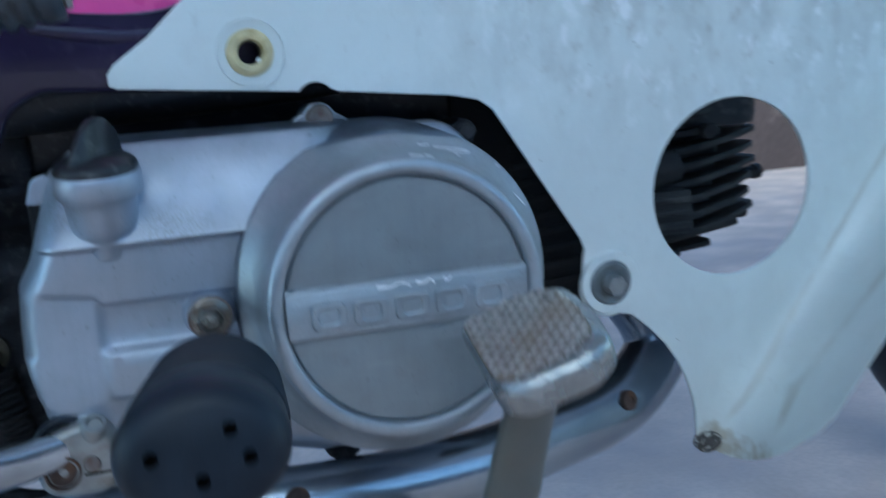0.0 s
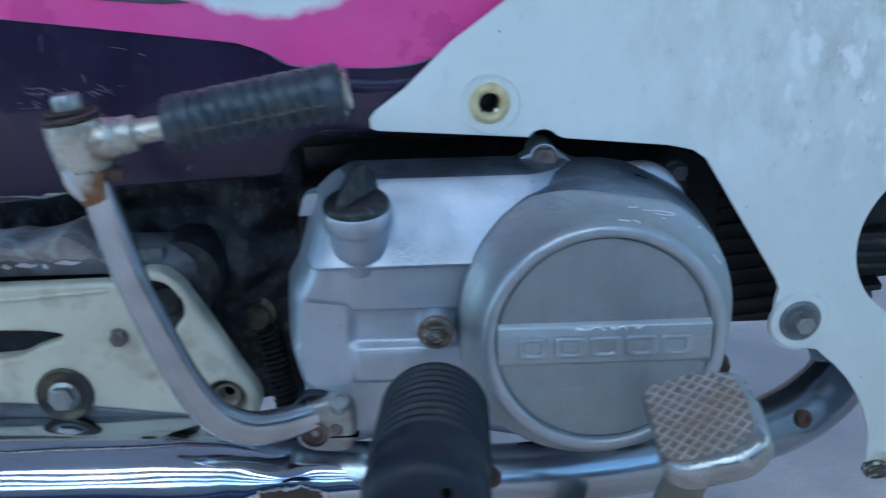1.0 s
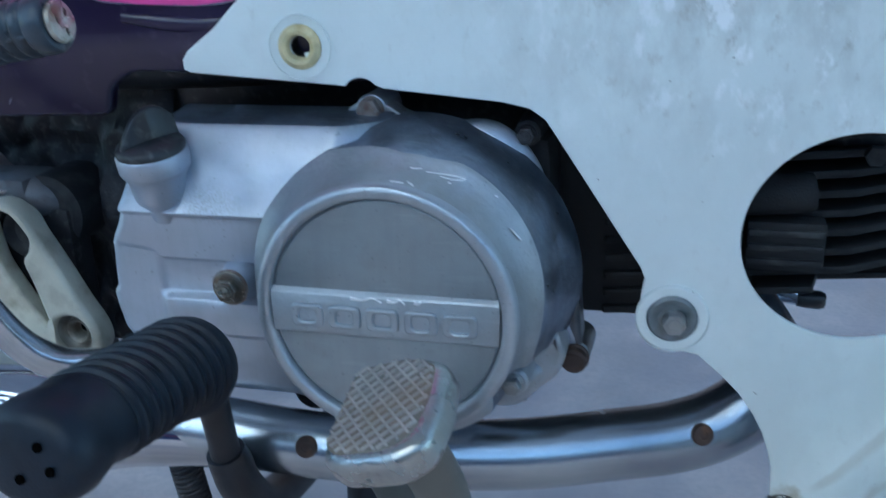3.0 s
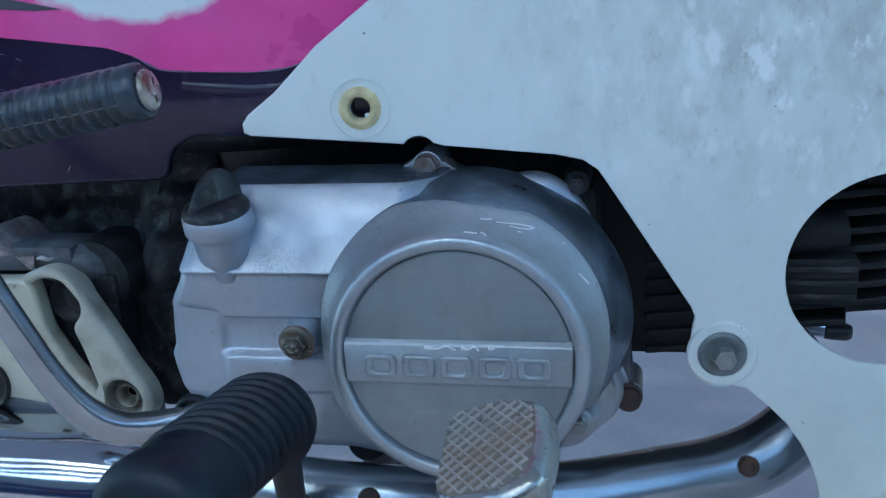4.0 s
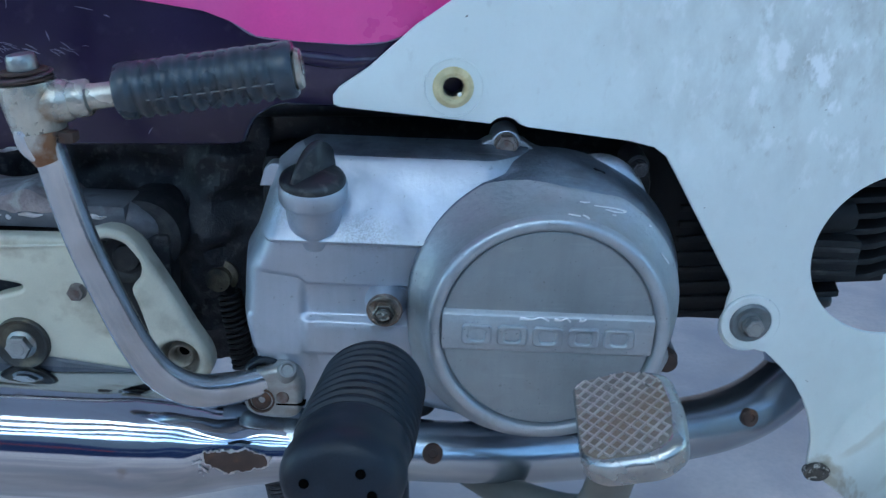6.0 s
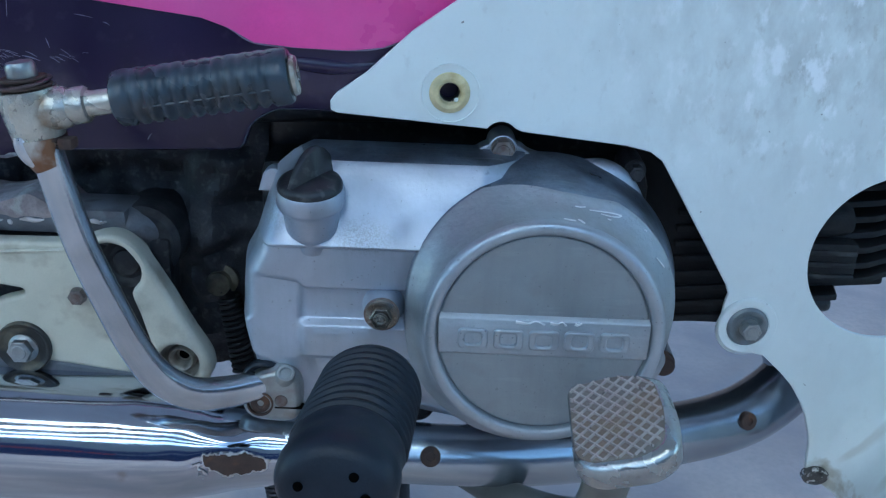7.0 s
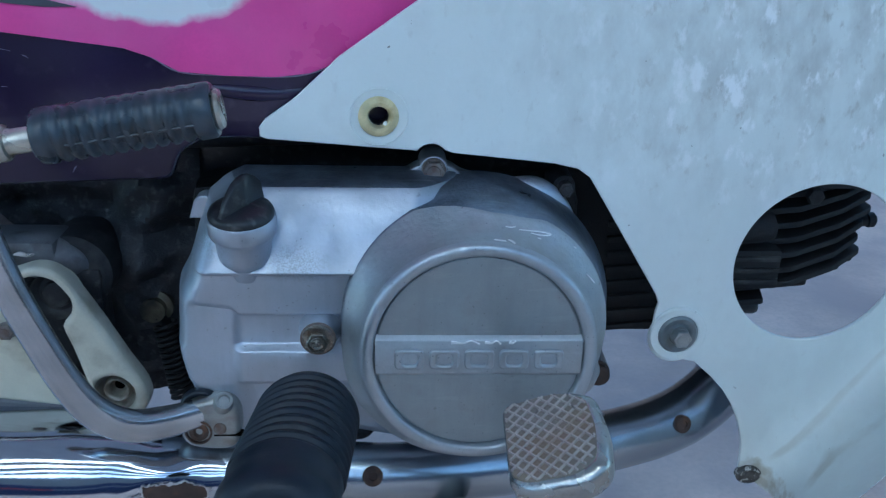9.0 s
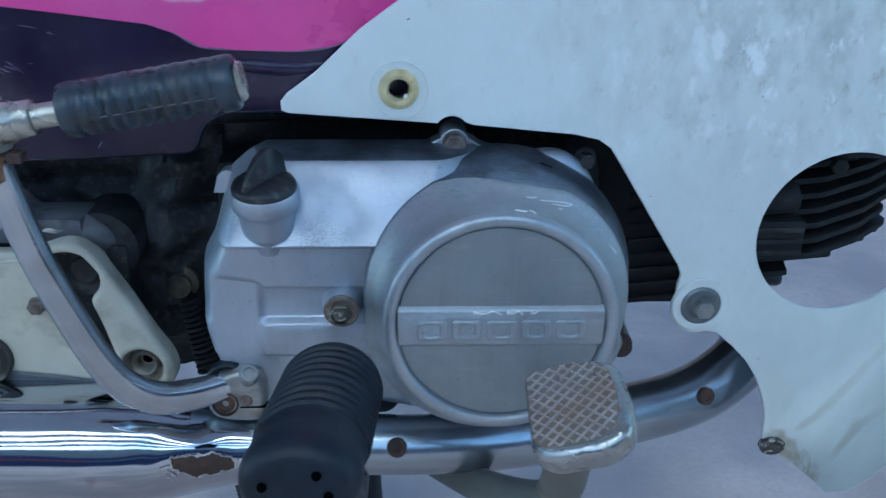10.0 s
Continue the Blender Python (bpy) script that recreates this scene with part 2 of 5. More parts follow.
def weathered(m, streak=0.10, speck=0.55, cast=0.05, patch=0.12):
    """Rubbed streaks, fine dark specks, cloudy tarnish and a faint casting texture on bare metal."""
    n, l = m.node_tree.nodes, m.node_tree.links
    b = n["Principled BSDF"]
    tc = n.new("ShaderNodeTexCoord")

    def fac(scale, detail, stretch=(1, 1, 1), seed=0.0):
        mp = n.new("ShaderNodeMapping")
        mp.inputs["Scale"].default_value, mp.inputs["Location"].default_value = stretch, (seed, seed, seed)
        l.new(tc.outputs["Object"], mp.inputs[0])
        t = n.new("ShaderNodeTexNoise")
        t.inputs["Scale"].default_value, t.inputs["Detail"].default_value = scale, detail
        l.new(mp.outputs[0], t.inputs["Vector"])
        return t.outputs["Fac"]

    def spread(f, lo, hi, a, c):
        r = n.new("ShaderNodeMapRange")
        for k, v in enumerate((lo, hi, a, c)):
            r.inputs[k + 1].default_value = v
        l.new(f, r.inputs[0])
        return r.outputs[0]

    def lay(mask, color, kind="MIX"):
        x = n.new("ShaderNodeMix")
        x.data_type, x.blend_type = "RGBA", kind
        l.new(mask, x.inputs[0])
        l.new(b.inputs["Base Color"].links[0].from_socket, x.inputs[6])
        x.inputs[7].default_value = (*color, 1)
        l.new(x.outputs[2], b.inputs["Base Color"])

    lay(spread(fac(18, 7, seed=2.0), 0.46, 0.72, 0.0, patch * 3), (0.62, 0.66, 0.62), "MULTIPLY")
    lay(spread(fac(220, 6, (1.0, 1.0, 0.10), 5.0), 0.48, 0.70, 0.0, streak * 3), (0.60, 0.62, 0.64), "MULTIPLY")
    lay(spread(fac(260, 4, (0.12, 1.0, 1.0), 8.0), 0.60, 0.72, 0.0, streak * 2), (0.62, 0.66, 0.70), "MIX")
    lay(spread(fac(520, 2, seed=11.0), 0.70, 0.76, 0.0, speck), (0.10, 0.105, 0.11))
    lay(spread(fac(130, 4, seed=14.0), 0.70, 0.78, 0.0, speck), (0.12, 0.12, 0.115))
    old = b.inputs["Roughness"].links[0].from_socket
    x = n.new("ShaderNodeMath")
    x.operation = "ADD"
    l.new(old, x.inputs[0])
    l.new(spread(fac(60, 6, seed=17.0), 0.35, 0.70, -0.06, 0.10), x.inputs[1])
    l.new(x.outputs[0], b.inputs["Roughness"])
    bp = n.new("ShaderNodeBump")
    bp.inputs["Strength"].default_value, bp.inputs["Distance"].default_value = cast, 0.004
    l.new(fac(240, 5, seed=20.0), bp.inputs["Height"])
    l.new(b.inputs["Normal"].links[0].from_socket, bp.inputs["Normal"])
    l.new(bp.outputs[0], b.inputs["Normal"])


for metal in (ALU, ALU_DISC):
    weathered(metal, 0.035, 0.5, 0.06, 0.06)
for metal in (LID, RIM):
    weathered(metal, 0.05, 0.6, 0.13, 0.10)
weathered(PAD_METAL, 0.08, 0.6, 0.12, 0.2)
weathered(KNUCKLE, 0.05, 0.7, 0.15, 0.2)
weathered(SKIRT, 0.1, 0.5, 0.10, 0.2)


def pink_film():
    """Pink film, worn through to white in one patch with a ragged edge."""
    m = material("pink_film", (0.80, 0.085, 0.36), 0.3, 0.0, 0.08, 22, 600, 0.02, (0.76, 0.17, 0.43), 0.5, 14, 0.45, 0.7)
    n, l = m.node_tree.nodes, m.node_tree.links
    b = n["Principled BSDF"]
    old = b.inputs["Base Color"].links[0].from_socket
    tc = n.new("ShaderNodeTexCoord")
    mp = n.new("ShaderNodeMapping")
    mp.inputs["Location"].default_value = (0.185 / 0.068, 0.0, -0.512 / 0.040)
    mp.inputs["Scale"].default_value = (1 / 0.068, 0.0, 1 / 0.040)
    l.new(tc.outputs["Object"], mp.inputs[0])
    ln = n.new("ShaderNodeVectorMath")
    ln.operation = "LENGTH"
    l.new(mp.outputs[0], ln.inputs[0])
    nz = n.new("ShaderNodeTexNoise")
    nz.inputs["Scale"].default_value, nz.inputs["Detail"].default_value = 55, 9
    l.new(tc.outputs["Object"], nz.inputs["Vector"])
    ad = n.new("ShaderNodeMath")
    ad.operation = "MULTIPLY_ADD"
    ad.inputs[1].default_value = 0.35
    l.new(nz.outputs["Fac"], ad.inputs[0])
    l.new(ln.outputs["Value"], ad.inputs[2])
    r = n.new("ShaderNodeMapRange")
    r.inputs[1].default_value, r.inputs[2].default_value, r.inputs[3].default_value, r.inputs[4].default_value = 1.10, 1.23, 1.0, 0.0
    l.new(ad.outputs[0], r.inputs[0])
    mx = n.new("ShaderNodeMix")
    mx.data_type = "RGBA"
    l.new(r.outputs[0], mx.inputs[0])
    l.new(old, mx.inputs[6])
    mx.inputs[7].default_value = (0.87, 0.89, 0.89, 1)
    l.new(mx.outputs[2], b.inputs["Base Color"])
    return m


PINK = pink_film()


def grime_and_dark_top(m):
    """Speckled grime on the cover's ledge, stains, and the top's dark reflection painted in."""
    n, l = m.node_tree.nodes, m.node_tree.links
    b = n["Principled BSDF"]
    tc = n.new("ShaderNodeTexCoord")
    # the fourth patch puts the dark reflection along the top into the colour
    for (cx, cz), (rx, rz), color, most, size, lo, hi in (((-0.110, 0.334), (0.020, 0.011), (0.20, 0.205, 0.19), 0.50, 900, 0.40, 0.62), ((-0.163, 0.345), (0.016, 0.010), (0.20, 0.205, 0.19), 0.3, 700, 0.42, 0.6),
                                                     ((0.010, 0.3780), (0.050, 0.008), (0.15, 0.155, 0.155), 0.85, 130, 0.25, 0.50), ((-0.090, 0.3800), (0.080, 0.0045), (0.13, 0.135, 0.14), 0.7, 90, 0.20, 0.50), ((0.030, 0.345), (0.030, 0.020), (0.36, 0.37, 0.35), 0.45, 90, 0.40, 0.60)):
        old = b.inputs["Base Color"].links[0].from_socket
        mp = n.new("ShaderNodeMapping")
        mp.inputs["Location"].default_value, mp.inputs["Scale"].default_value = (-cx / rx, 0, -cz / rz), (1 / rx, 0, 1 / rz)
        l.new(tc.outputs["Object"], mp.inputs[0])
        ln = n.new("ShaderNodeVectorMath")
        ln.operation = "LENGTH"
        l.new(mp.outputs[0], ln.inputs[0])
        near = n.new("ShaderNodeMapRange")
        near.inputs[1].default_value, near.inputs[2].default_value, near.inputs[3].default_value, near.inputs[4].default_value = 1.25, 0.45, 0.0, most
        l.new(ln.outputs["Value"], near.inputs[0])
        nz = n.new("ShaderNodeTexNoise")
        nz.inputs["Scale"].default_value, nz.inputs["Detail"].default_value = size, 5
        l.new(tc.outputs["Object"], nz.inputs["Vector"])
        sp = n.new("ShaderNodeMapRange")
        sp.inputs[1].default_value, sp.inputs[2].default_value = lo, hi
        l.new(nz.outputs["Fac"], sp.inputs[0])
        mul = n.new("ShaderNodeMath")
        mul.operation = "MULTIPLY"
        l.new(near.outputs[0], mul.inputs[0])
        l.new(sp.outputs[0], mul.inputs[1])
        mx = n.new("ShaderNodeMix")
        mx.data_type = "RGBA"
        l.new(mul.outputs[0], mx.inputs[0])
        l.new(old, mx.inputs[6])
        mx.inputs[7].default_value = (*color, 1)
        l.new(mx.outputs[2], b.inputs["Base Color"])


grime_and_dark_top(ALU)
grime_and_dark_top(LID)


def stained_white():
    """The shield's white, with dirt streaks along its fold, a rust halo round the lower screw, and dark specks."""
    m = WHITE
    n, l = m.node_tree.nodes, m.node_tree.links
    b = n["Principled BSDF"]
    col = b.inputs["Base Color"].links[0].from_socket
    tc = n.new("ShaderNodeTexCoord")

    def noise_fac(scale, detail=5.0):
        t = n.new("ShaderNodeTexNoise")
        t.inputs["Scale"].default_value, t.inputs["Detail"].default_value = scale, detail
        l.new(tc.outputs["Object"], t.inputs["Vector"])
        return t.outputs["Fac"]

    def math_node(op, a, c=None):
        x = n.new("ShaderNodeMath")
        x.operation = op
        for sock, v in zip(x.inputs, (a, c)):
            if v is None:
                continue
            if isinstance(v, (int, float)):
                sock.default_value = v
            else:
                l.new(v, sock)
        return x.outputs[0]

    def spread(fac, lo, hi, a=0.0, c=1.0):
        r = n.new("ShaderNodeMapRange")
        for k, v in enumerate((lo, hi, a, c)):
            r.inputs[k + 1].default_value = v
        l.new(fac, r.inputs[0])
        return r.outputs[0]

    def along(v):
        d = n.new("ShaderNodeVectorMath")
        d.operation = "DOT_PRODUCT"
        d.inputs[1].default_value = v
        l.new(tc.outputs["Object"], d.inputs[0])
        return d.outputs["Value"]

    def lay(mask, color):
        nonlocal col
        x = n.new("ShaderNodeMix")
        x.data_type = "RGBA"
        l.new(mask, x.inputs[0])
        l.new(col, x.inputs[6])
        x.inputs[7].default_value = (*color, 1)
        col = x.outputs[2]

    across, run = along((0.797, 0.0, -0.603)), along((0.603, 0.0, 0.797))
    rough_edge = spread(noise_fac(60, 6), 0.3, 0.7, -0.0005, 0.0005)
    start = spread(run, 0.262, 0.272)
    for c, w, most in ((0.0912, 0.0026, 0.55), (0.1125, 0.0011, 0.60)):
        off = math_node("ABSOLUTE", math_node("ADD", math_node("SUBTRACT", across, c), rough_edge))
        band = math_node("MULTIPLY", spread(off, w, w * 0.35, 0.0, most), start)
        lay(math_node("MULTIPLY", band, spread(noise_fac(24, 6), 0.30, 0.52)), (0.40, 0.37, 0.29))
    mp = n.new("ShaderNodeMapping")
    mp.inputs["Location"].default_value, mp.inputs["Scale"].default_value = (-0.2225, 0, -0.1395), (1, 0, 1)
    l.new(tc.outputs["Object"], mp.inputs[0])
    ln = n.new("ShaderNodeVectorMath")
    ln.operation = "LENGTH"
    l.new(mp.outputs[0], ln.inputs[0])
    halo = spread(math_node("ADD", ln.outputs["Value"], spread(noise_fac(160), 0.3, 0.7, -0.004, 0.004)), 0.0165, 0.0085, 0.0, 0.85)
    lay(halo, (0.33, 0.27, 0.15))
    lay(spread(noise_fac(300, 1), 0.800, 0.815, 0.0, 0.75), (0.12, 0.12, 0.11))
    # brushed dirt and pale rubs on the upper part
    sm = n.new("ShaderNodeMapping")
    sm.inputs["Rotation"].default_value, sm.inputs["Scale"].default_value = (0, radians(20), 0), (1.7, 1.0, 1.0)
    l.new(tc.outputs["Object"], sm.inputs[0])

    def smear(scale, seed):
        t = n.new("ShaderNodeTexNoise")
        t.noise_dimensions = "4D"
        t.inputs["W"].default_value = seed
        t.inputs["Scale"].default_value, t.inputs["Detail"].default_value, t.inputs["Roughness"].default_value = scale, 9.0, 0.62
        l.new(sm.outputs[0], t.inputs["Vector"])
        return t.outputs["Fac"]

    area = math_node("MULTIPLY", spread(along((1, 0, 0)), -0.02, 0.16), spread(along((0, 0, 1)), 0.33, 0.42))
    # broad soft blotches over the full height, duller towards the right
    lay(math_node("MULTIPLY", spread(along((1, 0, 0)), 0.02, 0.22), spread(smear(9, 13.0), 0.38, 0.62, 0.15, 0.60)), (0.60, 0.635, 0.62))
    lay(math_node("MULTIPLY", area, spread(smear(24, 1.0), 0.44, 0.64, 0.0, 0.75)), (0.50, 0.525, 0.51))
    lay(math_node("MULTIPLY", area, spread(smear(75, 5.0), 0.57, 0.72, 0.0, 0.70)), (0.36, 0.35, 0.31))
    lay(math_node("MULTIPLY", area, spread(smear(48, 9.0), 0.55, 0.64, 0.0, 0.90)), (0.90, 0.93, 0.94))
    lay(spread(smear(75, 3.0), 0.60, 0.74, 0.0, 0.35), (0.55, 0.56, 0.54))
    l.new(col, b.inputs["Base Color"])


stained_white()


# ---- mesh helpers ----
def part(name, bm, mat, parent=None, label="", smooth=True, angle=35):
    """Links a bmesh as one mesh object under a thing or a part."""
    bmesh.ops.recalc_face_normals(bm, faces=bm.faces)
    if smooth:
        cap = bm.faces.layers.int.get("cap")
        for f in bm.faces:
            f.smooth = not (cap and f[cap])
        for e in bm.edges:
            if len(e.link_faces) == 2 and e.calc_face_angle(0) > radians(angle):
                e.smooth = False
    me = bpy.data.meshes.new(name)
    bm.to_mesh(me)
    bm.free()
    me.materials.append(mat)
    ob = new(name, me)
    ob.parent = parent
    return tagged(ob, label) if label else ob


def thing(name, label, category, kind=""):
    return tagged(new(name), label, category, kind=kind)


def frame_to(origin, along, up=(0, 0, 1)):
    """A pose whose z axis points along, at origin."""
    z = Vector(along).normalized()
    x = Vector(up).cross(z)
    if x.length < 1e-4:
        x = Vector((1, 0, 0))
    x.normalize()
    y = z.cross(x)
    return Matrix.Translation(origin) @ Matrix((x, y, z)).transposed().to_4x4()


def lathe(profile, origin, along, segs=48, up=(0, 0, 1), bm=None, squash=1.0):
    """Turns (radius, height) pairs round an axis."""
    bm = bm or bmesh.new()
    m = frame_to(origin, along, up)
    rings = []
    for r, hgt in profile:
        if r < 1e-6:
            rings.append([bm.verts.new(m @ Vector((0, 0, hgt)))])
        else:
            rings.append([bm.verts.new(m @ Vector((r * math.cos(a), squash * r * math.sin(a), hgt))) for a in (2 * math.pi * k / segs for k in range(segs))])
    for a, b in zip(rings, rings[1:]):
        for k in range(segs):
            q = [a[k % len(a)], a[(k + 1) % len(a)], b[(k + 1) % len(b)], b[k % len(b)]]
            q = list(dict.fromkeys(q))
            if len(q) > 2:
                bm.faces.new(q)
    return bm


def smooth_path(pts, per=8):
    """Catmull-Rom through rows of numbers."""
    p = np.array(pts, float)
    p = np.vstack([2 * p[0] - p[1], p, 2 * p[-1] - p[-2]])
    out = []
    for k in range(1, len(p) - 2):
        a, b, c, d = p[k - 1 : k + 3]
        for t in np.arange(per) / per:
            out.append(0.5 * (2 * b + (c - a) * t + (2 * a - 5 * b + 4 * c - d) * t * t + (3 * b - a - 3 * c + d) * t**3))
    out.append(p[-2])
    return np.array(out)


def tube(rows, segs=24, per=8, up=(0, 1, 0), section=None, bm=None, smooth=True):
    """Sweeps a section along rows of x, y, z, half width, half height."""
    bm = bm or bmesh.new()
    p = smooth_path(rows, per) if smooth else np.array(rows, float)
    sec = section or [(math.cos(2 * math.pi * k / segs), math.sin(2 * math.pi * k / segs)) for k in range(segs)]
    rings = []
    for k in range(len(p)):
        d = Vector(p[min(k + 1, len(p) - 1), :3] - p[max(k - 1, 0), :3]).normalized()
        side = d.cross(Vector(up)).normalized()
        top = side.cross(d)
        o = Vector(p[k, :3])
        rings.append([bm.verts.new(o + side * (u * p[k, 3]) + top * (v * p[k, 4])) for u, v in sec])
    n = len(sec)
    for a, b in zip(rings, rings[1:]):
        for k in range(n):
            bm.faces.new((a[k], a[(k + 1) % n], b[(k + 1) % n], b[k]))
    bm.faces.new(rings[0])
    bm.faces.new(rings[-1])
    return bm


def slab(outline, holes, depth, bevel, m, res=1):
    """A plate with holes and rounded edges, cut in its own xy plane and set by the pose m."""
    cu = bpy.data.curves.new("outline", "CURVE")
    cu.dimensions, cu.fill_mode = "2D", "BOTH"
    cu.extrude, cu.bevel_depth, cu.bevel_resolution = depth / 2 - bevel, bevel, res
    cu.offset = -bevel
    for loop in (outline, *holes):
        sp = cu.splines.new("POLY")
        sp.points.add(len(loop) - 1)
        for q, (x, y) in zip(sp.points, loop):
            q.co = (x, y, 0, 1)
        sp.use_cyclic_u = True
    ob = bpy.data.objects.new("outline", cu)
    scene.collection.objects.link(ob)
    dg = bpy.context.evaluated_depsgraph_get()
    me = bpy.data.meshes.new_from_object(ob.evaluated_get(dg))
    bm = bmesh.new()
    bm.from_mesh(me)
    bmesh.ops.remove_doubles(bm, verts=bm.verts, dist=1e-5)
    bm.normal_update()
    cap = bm.faces.layers.int.new("cap")
    for f in bm.faces:
        f[cap] = int(abs(f.normal.z) > 0.999)
    bm.transform(m)
    bpy.data.objects.remove(ob)
    bpy.data.curves.remove(cu)
    bpy.data.meshes.remove(me)
    return bm


def circle(x, y, r, n=40, squash=1.0):
    return [(x + r * math.cos(2 * math.pi * k / n), y + squash * r * math.sin(2 * math.pi * k / n)) for k in range(n)]


def rounded(pts, r=0.006, n=5):
    """Rounds the corners of an outline."""
    out = []
    c = len(pts)
    for k in range(c):
        p, a, b = Vector(pts[k]), Vector(pts[k - 1]), Vector(pts[(k + 1) % c])
        ra = min(r, (a - p).length * 0.45)
        rb = min(r, (b - p).length * 0.45)
        s, e = p + (a - p).normalized() * ra, p + (b - p).normalized() * rb
        for j in range(n + 1):
            t = j / n
            out.append(tuple((1 - t) ** 2 * s + 2 * t * (1 - t) * p + t * t * e))
    return out


XZ = pose(0, 0, 0, 90, 0, 0)  # own x, y to the world's x, z; own z towards the viewer


def upright(y):
    return Matrix.Translation((0, y, 0)) @ XZ


def hexagon(r, h0, h1, origin, along, bm=None, chamfer=0.0006):
    return lathe([(0, h0), (r, h0), (r, h1 - chamfer), (r - chamfer, h1), (0, h1)], origin, along, 6, bm=bm)


def flange_bolt(parent, origin, along, r=0.0052, flange=0.0075, mat=None, label="", name="bolt"):
    bm = lathe([(0, 0), (flange, 0), (flange, 0.0012), (r * 1.05, 0.0026), (0, 0.0026)], origin, along, 28)
    hexagon(r * 1.12, 0.002, 0.0075, origin, along, bm)
    lathe([(r * 0.70, 0.0074), (r * 0.62, 0.0081), (r * 0.30, 0.0082), (0, 0.0079)], origin, along, 18, bm=bm)
    return part(name, bm, mat or BOLT, parent, label, angle=25)


def block(lo, hi, bevel=0.003, bm=None, m=None):
    bm = bm or bmesh.new()
    c = [(a + b) / 2 for a, b in zip(lo, hi)]
    s = [b - a for a, b in zip(lo, hi)]
    made = bmesh.ops.create_cube(bm, size=1, matrix=(m or Matrix()) @ Matrix.Translation(c) @ Matrix.Diagonal((*s, 1)))
    edges = {e for v in made["verts"] for e in v.link_edges}
    if bevel:
        bmesh.ops.bevel(bm, geom=list(edges), offset=bevel, segments=2, affect="EDGES", profile=0.6)
    return bm


OUT = (0, -1, 0)  # towards the viewer

# ---- setting ----
def build_ground():
    bm = bmesh.new()
    n = 60
    side = 150.0
    knots = [math.copysign(abs(k / (n / 2)) ** 4 * side, k) for k in range(-n // 2, n // 2 + 1)]
    verts = [[bm.verts.new((x, y + 0.3, 0.004 * noise.noise((x * 1.3, y * 1.3, 0)) if abs(x) + abs(y) < 6 else 0)) for x in knots] for y in knots]
    for a, b in zip(verts, verts[1:]):
        for k in range(n):
            bm.faces.new((a[k], a[k + 1], b[k + 1], b[k]))
    tagged(part("ground", bm, CONCRETE), "grey worn concrete yard floor under the motorcycle", "ground", kind="structure")
    # unseen wall, added to shape reflections in chrome and cover
    bm = block((-9, -3.4, 0), (9, -3.2, 1.62), 0.01)
    tagged(part("wall_south", bm, PLASTER), "plain unseen wall added behind the camera for reflections", "wall", kind="structure")
    # bands added out of view so the muffler reflects blue and red
    for z0, z1, mat, words in ((0.0, 0.52, NAVY, "unseen dark blue lower band added for chrome reflections"), (0.52, 0.60, RED, "unseen dull red line added for chrome reflections"), (0.60, 0.90, NAVY, "unseen dark blue upper band added for chrome reflections")):
        tagged(part("trim", block((-2.2 if mat == RED else -9, -3.2, z0), (-1.0 if mat == RED else 9, -3.196, z1), 0.001), mat), words, "painted band", kind="structure")
    # backdrop for indistinct brown things, its distance fitted to the camera's view
    bm = block((-14, 2.7, 0), (14, 2.9, 2.0), 0.01)
    tagged(part("wall_north", bm, EARTH_WALL), "plain brown wall standing in for indistinct things beyond the motorcycle", "wall", kind="structure")
    # unseen roof, added to limit overhead light; its pale blue tints reflections
    bm = block((-8, -1.75, 2.60), (8, 0.90, 2.72), 0.01)
    tagged(part("ceiling", bm, CEILING), "pale unseen roof added over the motorcycle to shape its light", "ceiling", kind="structure")
    # unseen beams, added to split the sky's reflection into stripes
    for y, z0, z1 in ((-1.95, 2.12, 2.53), (-2.45, 1.92, 2.30), (-2.90, 1.76, 2.04)):
        bm = block((-8, y - 0.02, z0), (8, y + 0.02, z1), 0.01)
        tagged(part("trim", bm, PLASTER), "plain unseen beam added to stripe the reflected sky", "beam", kind="structure")


build_ground()

bike = thing("motorcycle", "small step-through motorcycle with purple and pink panels, white leg shield", "motorcycle")

# ---- engine cover ----
CZ = 0.288  # height of the round cover's centre


